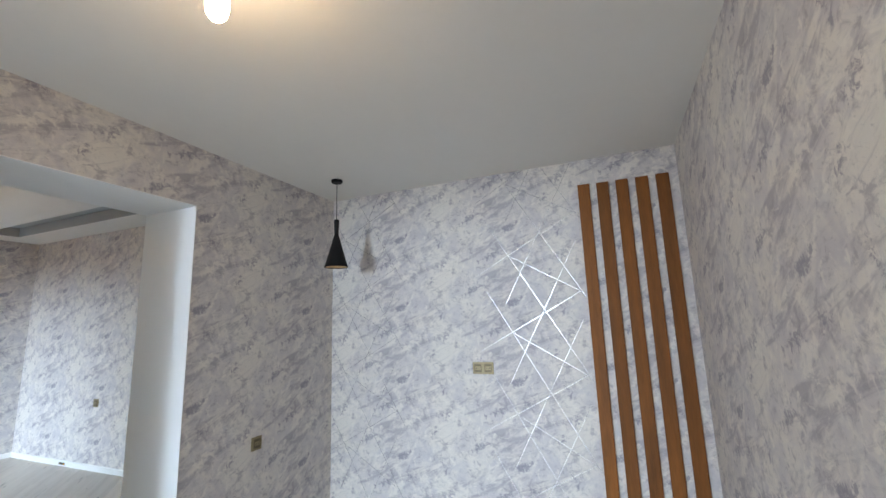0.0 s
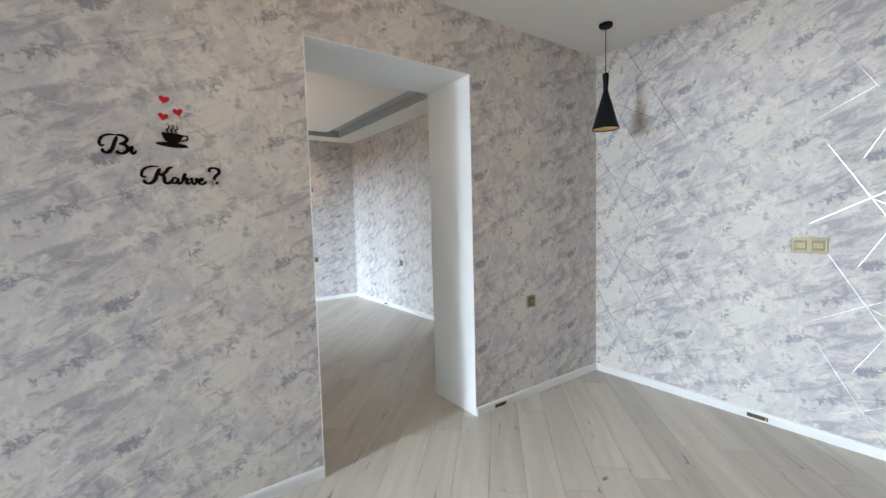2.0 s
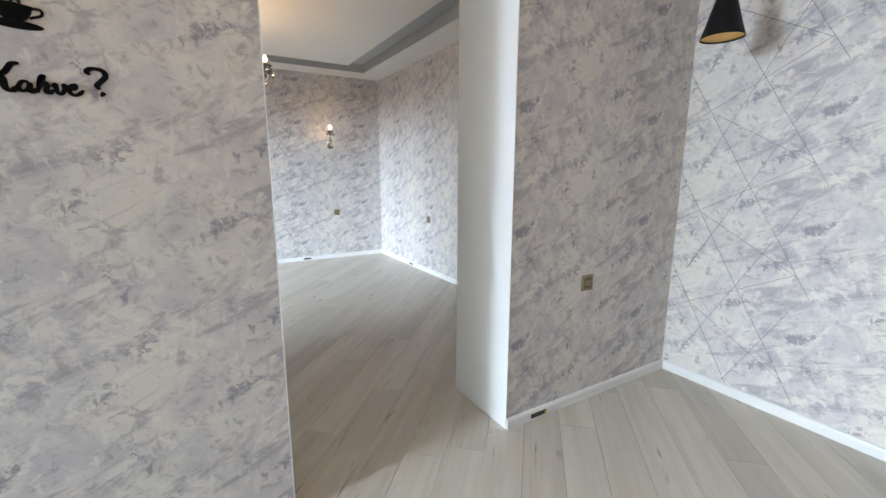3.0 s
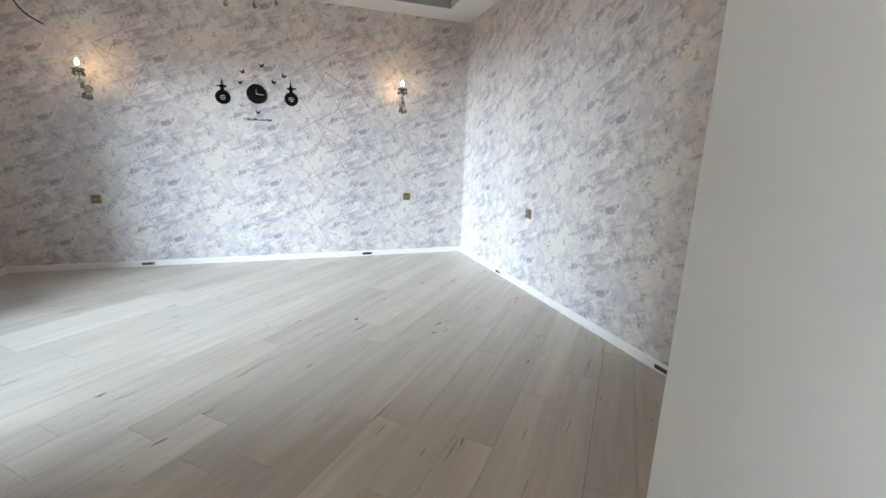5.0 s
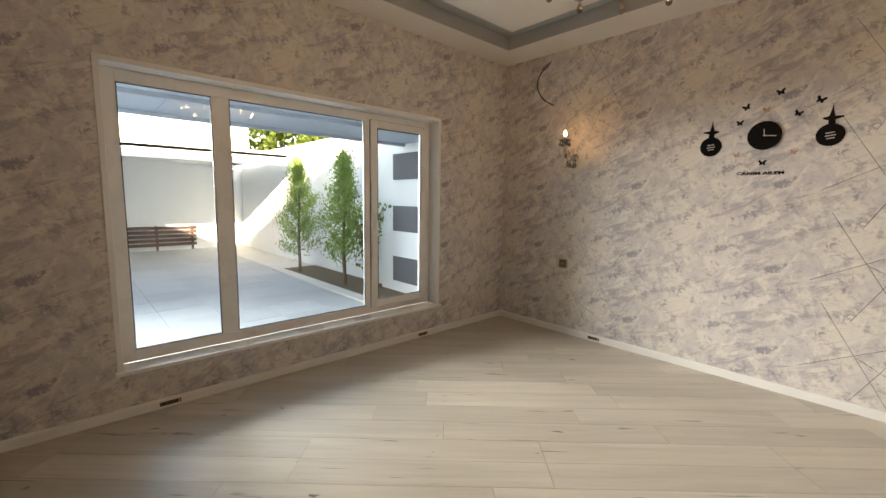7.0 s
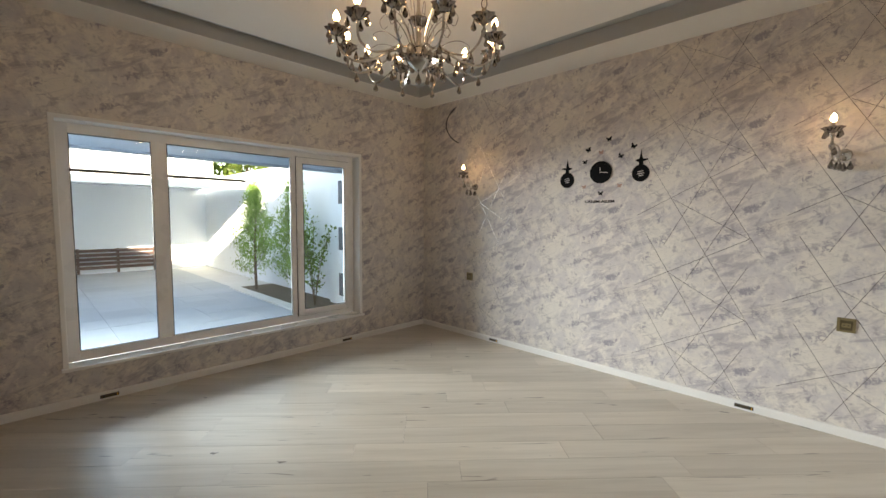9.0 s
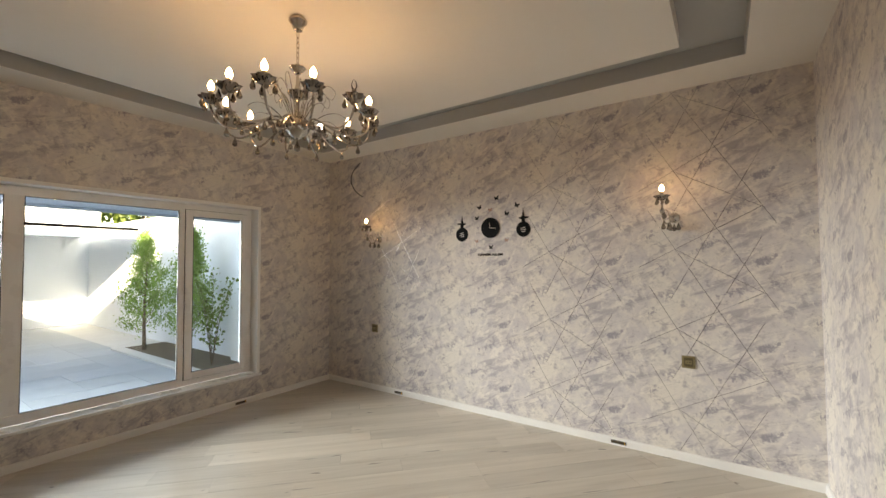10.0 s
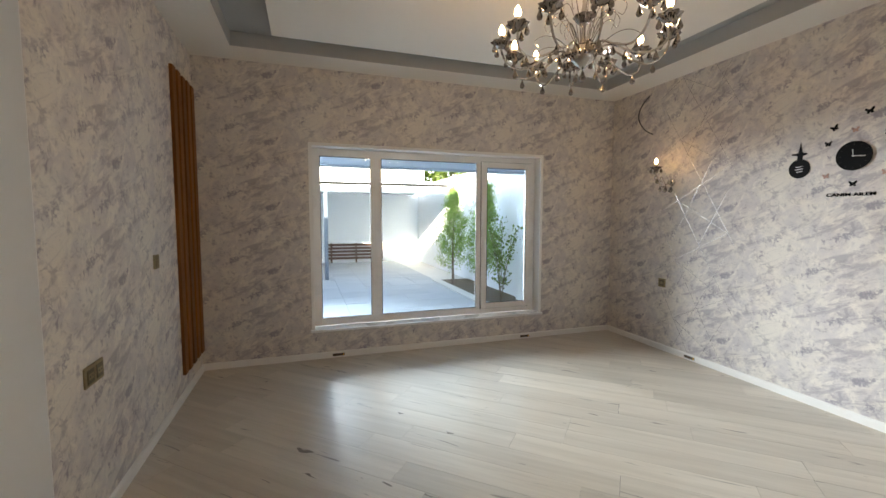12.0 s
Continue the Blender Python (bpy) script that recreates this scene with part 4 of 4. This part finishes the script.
for k in (-1, 0, 1):
    bm = tube(curve_pts([(k * 0.016, 0.050, 0.002), (k * 0.016 - 0.006, 0.060, 0.002), (k * 0.016 + 0.004, 0.070, 0.002), (k * 0.016 - 0.002, 0.084, 0.002)], 14), 0.0042, 6, taper=0.0015)
    bm.transform(CUPM)
    part("steam", bm, BLACK, cup)
HEART = [(0.016 * math.sin(a) ** 3 * 1.2, (13 * math.cos(a) - 5 * math.cos(2 * a) - 2 * math.cos(3 * a) - math.cos(4 * a)) / 1000 * 1.15) for a in (2 * math.pi * k / 32 for k in range(32))]
for y, z, turn in ((0.160, 1.945, -8), (0.208, 1.897, 8), (0.153, 1.872, -10)):
    tagged(link_mesh("wall_heart", plate(HEART, 0.004, on_east_face(XN, y, z) @ Matrix.Rotation(radians(turn), 4, "Z")), RED), "small red acrylic heart above the cup", "wall ornament", "red hearts")

# ---- yard ----
GZ = -0.15
YW, YB = -7.60, -12.0
structure("ground", box(-60, -80, GZ - 0.30, 60, YS - WT, GZ - 0.02), SOIL, "bare ground round the yard", "ground")
yard_wall = tagged(link_mesh("yard_wall_side", boxes((YW - 0.25, YB, GZ - 0.1, YW, -4.3, 2.55), bevel=0.02), YARDWALL), "white rendered yard wall", "wall", kind="structure")
tagged(link_mesh("yard_wall_back", box(YW - 0.25, YB - 0.25, GZ - 0.1, 4.0, YB, 3.45), YARDWALL), "tall white rendered back wall of the yard", "wall", kind="structure")
# unseen wall added on the east; its height sets the shade round the bench
tagged(link_mesh("unseen_shade_wall", box(0.6, YB, GZ - 0.1, 0.85, -3.0, 3.3), YARDWALL), "white rendered yard wall", "wall", kind="structure")
pier = tagged(link_mesh("yard_pier", box(YW - 0.25, -4.3, GZ - 0.1, YW + 0.12, YS - WT, 2.58, bevel=0.01), YARDWALL), "white rendered pier with dark grey insets", "wall", kind="structure")
for z in (0.03, 0.84, 1.65):
    part("inset_panel", box(YW + 0.115, -3.96, z, YW + 0.135, -3.25, z + 0.40, bevel=0.004), YARDGREY, pier, "dark grey recessed panel")
structure("house_roof", box(XW - 0.8, YS - WT - 0.55, 3.3, XE + 1.2, YN1 + 0.5, 3.5), YARDWALL, "flat roof slab of the house", "roof")

# porch roof over the window
porch = thing("porch_roof", "pale corrugated porch roof over the window", "roof")
for i in range(10):
    x = YW + 0.10 + i * 0.8
    part("roof_sheet", box(x, -3.75, 2.19, x + 0.796, YS - WT, 2.21), CANOPY, porch)
for y in (-3.69, -2.7):
    part("beam", box(YW + 0.1, y - 0.03, 2.15, 0.6, y + 0.03, 2.19), CANOPY, porch)

# lean-to at the end of the yard
lean = thing("lean_to", "white lean-to roof on grey steel posts", "canopy")
part("roof", boxes((-7.4, YB, 2.24, 0.5, -8.0, 2.30)), YARDWALL, lean)
part("beam", box(-7.4, -8.06, 2.05, 0.5, -7.98, 2.20, bevel=0.006), STEEL, lean)
part("fascia", box(-7.4, -8.09, 2.20, 0.5, -8.0, 2.36, bevel=0.008), YARDWALL, lean)
for i in range(7):
    part("bracket", box(-7.0 + i * 1.05, -8.11, 2.10, -6.93 + i * 1.05, -8.0, 2.24, bevel=0.006), YARDWALL, lean)
for x in (-4.18, -0.6):
    part("post", box(x - 0.045, -8.08, GZ, x + 0.045, -7.99, 2.05, bevel=0.006), STEEL, lean)

bench = thing("slatted_bench", "dark brown slatted bench against the back wall", "bench")
for k in range(5):
    part("slat", box(-6.30, YB + 0.04, GZ + 0.12 + k * 0.115, -4.42, YB + 0.07, GZ + 0.20 + k * 0.115, bevel=0.004), BENCHWOOD, bench)
for x in (-6.2, -5.36, -4.52):
    part("upright", box(x - 0.03, YB + 0.005, GZ, x + 0.03, YB + 0.04, GZ + 0.68, bevel=0.004), BENCHWOOD, bench)

# planting bed
bed = structure("planting_bed", box(YW, -7.1, GZ - 0.02, -6.86, -3.2, GZ + 0.012), SOIL, "dry soil bed along the wall", "soil")
for i in range(5):
    y = -7.12 + i * 0.80
    tagged(link_mesh("kerb_stone", box(-6.86, y, GZ - 0.02, -6.66, y + 0.795, GZ + 0.03, bevel=0.008), KERB), "pale concrete kerb stone edging the bed", "kerb", "bed kerbs")


def leaf_cloud(count, shape, size, seed, flat=0.35):
    """Many small folded leaf sprays, placed by shape(rng) -> (position, outward)."""
    rng = random.Random(seed)
    verts, faces = [], []
    for _ in range(count):
        p, out = shape(rng)
        s = size * rng.uniform(0.6, 1.4)
        d = (out + Vector((rng.uniform(-1, 1), rng.uniform(-1, 1), rng.uniform(-0.2, 1.2))) * 0.8).normalized()
        u = d.orthogonal().normalized()
        u.rotate(Matrix.Rotation(rng.uniform(0, 6.28), 3, d))
        w = u * s * flat
        b = len(verts)
        verts += [p, p + d * s * 0.5 + w, p + d * s, p + d * s * 0.5 - w + u.cross(d) * s * 0.15]
        faces += [(b, b + 1, b + 2), (b, b + 2, b + 3)]
    me = bpy.data.meshes.new("leaves")
    me.from_pydata([tuple(v) for v in verts], [], faces)
    return me


def thuja(x, y, height, radius, seed, label):
    rng = random.Random(seed)
    t = thing("conifer", label, "tree", "yard conifers", at=pose(x, y, GZ + 0.01))
    part("trunk", tube([(0, 0, -0.05), (0.02, 0.01, height * 0.3), (-0.01, 0.02, height * 0.65), (0, 0, height * 0.96)], 0.035, 8, taper=0.006), BARK, t)
    limbs = []
    for k in range(46):
        h = 0.14 + 0.84 * (k / 46)
        a = k * 2.4 + rng.uniform(-0.3, 0.3)
        r = radius * (1 - h) ** 0.85 * (0.65 + 0.6 * rng.random()) * min(1, 0.45 + h * 2.4)
        b = Vector((0, 0, h * height * 0.93))
        e = Vector((math.cos(a) * r, math.sin(a) * r, b.z + r * rng.uniform(0.7, 1.2)))
        e.z = min(e.z, height * 0.97)
        limbs.append((b, e))
    for b, e in limbs[::2]:
        part("limb", tube([b, (b + e) / 2 - Vector((0, 0, 0.02)), e], 0.008, 5, taper=0.003), BARK, t)

    def shape(r):
        b, e = limbs[min(int(r.random() * 46), 45)]
        f = r.uniform(0.25, 1.08)
        p = b.lerp(e, f) + Vector((r.gauss(0, 0.055), r.gauss(0, 0.055), r.gauss(0, 0.07)))
        return p, ((e - b).normalized() + Vector((0, 0, 0.5))).normalized()
    me = leaf_cloud(10000, shape, 0.038, seed, 0.24)
    me.name = "crown"
    me.materials.append(LEAF)
    c = new("crown", me)
    c.parent = t


thuja(-7.02, -6.55, 2.4, 0.52, 3, "young green conifer in the soil bed")
thuja(-7.08, -4.85, 2.4, 0.48, 5, "darker young conifer nearer the window")


def shrub(x, y, seed):
    rng = random.Random(seed)
    t = thing("rose_bush", "thin leafy bush with bare stems in the bed", "shrub", at=pose(x, y, GZ + 0.01))
    tips = []
    for k in range(7):
        a = k * 0.9 + rng.random()
        e = Vector((math.cos(a) * 0.28, math.sin(a) * 0.28, rng.uniform(0.8, 1.65)))
        pts = curve_pts([(0, 0, -0.02), tuple(e * 0.4 + Vector((0, 0, 0.2))), tuple(e)], 8)
        part("stem", tube(pts, 0.006, 5, taper=0.003), BARK, t)
        tips += pts[2:]

    def shape(r):
        return r.choice(tips) + Vector((r.gauss(0, 0.05), r.gauss(0, 0.05), r.gauss(0, 0.04))), Vector((r.uniform(-1, 1), r.uniform(-1, 1), 0.3)).normalized()
    me = leaf_cloud(380, shape, 0.055, seed, 0.45)
    me.materials.append(LEAF2)
    c = new("foliage", me)
    c.parent = t


shrub(-7.12, -4.2, 11)


def far_tree(x, y, h, r, seed):
    rng = random.Random(seed)
    t = thing("garden_tree", "leafy green tree behind the yard wall", "tree", "trees behind the wall", at=pose(x, y, GZ - 0.02))
    part("trunk", tube([(0, 0, -0.1), (0.1, 0, h * 0.4), (0, 0.1, h * 0.75)], 0.14, 8, taper=0.05), BARK, t)
    blobs = [(Vector((rng.uniform(-r, r), rng.uniform(-r, r), h * rng.uniform(0.55, 0.95))), rng.uniform(0.4, 0.8)) for _ in range(16)]
    for b, s in blobs[:6]:
        part("limb", tube([(0, 0, h * 0.45), (b + Vector((0, 0, h * 0.45))) / 2, b], 0.05, 6, taper=0.015), BARK, t)

    def shape(q):
        b, s = q.choice(blobs)
        d = Vector((q.gauss(0, 1), q.gauss(0, 1), q.gauss(0, 1))).normalized()
        return b + d * s * q.uniform(0.6, 1.05), d
    me = leaf_cloud(5000, shape, 0.16, seed, 0.4)
    me.materials.append(LEAF2)
    c = new("crown", me)
    c.parent = t


far_tree(-9.4, -13.4, 5.0, 1.3, 21)
far_tree(-11.0, -11.2, 4.6, 1.2, 22)

# ---- paving of the yard ----
pavement = structure("pavement", boxes((YW, YB, GZ - 0.06, -6.76, -7.12, GZ - 0.004), (-6.76, YB, GZ - 0.06, 0.6, YS - WT, GZ - 0.008)), KERB, "pale concrete slab paving of the yard", "pavement")
SLAB = 0.60
bm = box(0.001, 0.001, -0.03, SLAB - 0.001, SLAB - 0.001, 0.0, bevel=0.0015)
slab_mesh = bpy.data.meshes.new("slab")
bm.to_mesh(slab_mesh)
bm.free()
slab_mesh.materials.append(PAVING)
for i in range(12):
    for j in range(17):
        o = new("slab", slab_mesh)
        o.location = (-6.76 + i * SLAB, YS - WT - 0.62 - j * SLAB + 0.02, GZ + random.uniform(-0.002, 0.002))
        o.parent = pavement

# ---- laminate floor ----
floor = structure("floor", boxes((XW, YS, -0.12, XF, YN, -0.010), (XF, OP0, -0.12, XN, OP1, -0.010), (XN, YS1, -0.12, XE, YN1, -0.010)), GASKET_GAP, "pale washed oak laminate laid diagonally", "floor")
RECTS = ((XW, YS, (XF + XN) / 2, YN), ((XF + XN) / 2, YS1, XE, YN1))


def clip(poly, axis, limit, sign):
    out = []
    for i, p in enumerate(poly):
        q = poly[(i + 1) % len(poly)]
        a, b = sign * (p[axis] - limit), sign * (q[axis] - limit)
        if a >= 0:
            out.append(p)
        if a * b < 0:
            out.append(p.lerp(q, a / (a - b)))
    return out


PW, PL = 0.192, 1.285
ux, uy = Vector((math.cos(PLANK_TURN), math.sin(PLANK_TURN))), Vector((-math.sin(PLANK_TURN), math.cos(PLANK_TURN)))
rng = random.Random(4)
for row in range(-40, 40):
    shift = rng.random() * PL
    for col in range(-9, 9):
        a0, b0 = col * PL + shift, row * PW
        quad = [ux * a + uy * b for a, b in ((a0 + 0.0008, b0 + 0.0008), (a0 + PL - 0.0008, b0 + 0.0008), (a0 + PL - 0.0008, b0 + PW - 0.0008), (a0 + 0.0008, b0 + PW - 0.0008))]
        for x0, y0, x1, y1 in RECTS:
            poly = [p + Vector((-3.3, 0.6)) for p in quad]
            for axis, limit, sign in ((0, x0, 1), (0, x1, -1), (1, y0, 1), (1, y1, -1)):
                poly = clip(poly, axis, limit, sign) if poly else poly
            if len(poly) < 3:
                continue
            area = abs(sum(p.x * q.y - q.x * p.y for p, q in zip(poly, poly[1:] + poly[:1]))) / 2
            if area < 0.0004:
                continue
            n = len(poly)
            me = bpy.data.meshes.new("plank")
            me.from_pydata([(p.x, p.y, -0.009) for p in poly] + [(p.x, p.y, 0.0) for p in poly], [], [tuple(range(n, 2 * n)) if (poly[1] - poly[0]).cross(poly[2] - poly[1]) > 0 else tuple(range(2 * n - 1, n - 1, -1))]
                           + [(i, (i + 1) % n, n + (i + 1) % n, n + i) for i in range(n)])
            me.materials.append(PLANK)
            o = new("plank", me)
            o.parent = floor
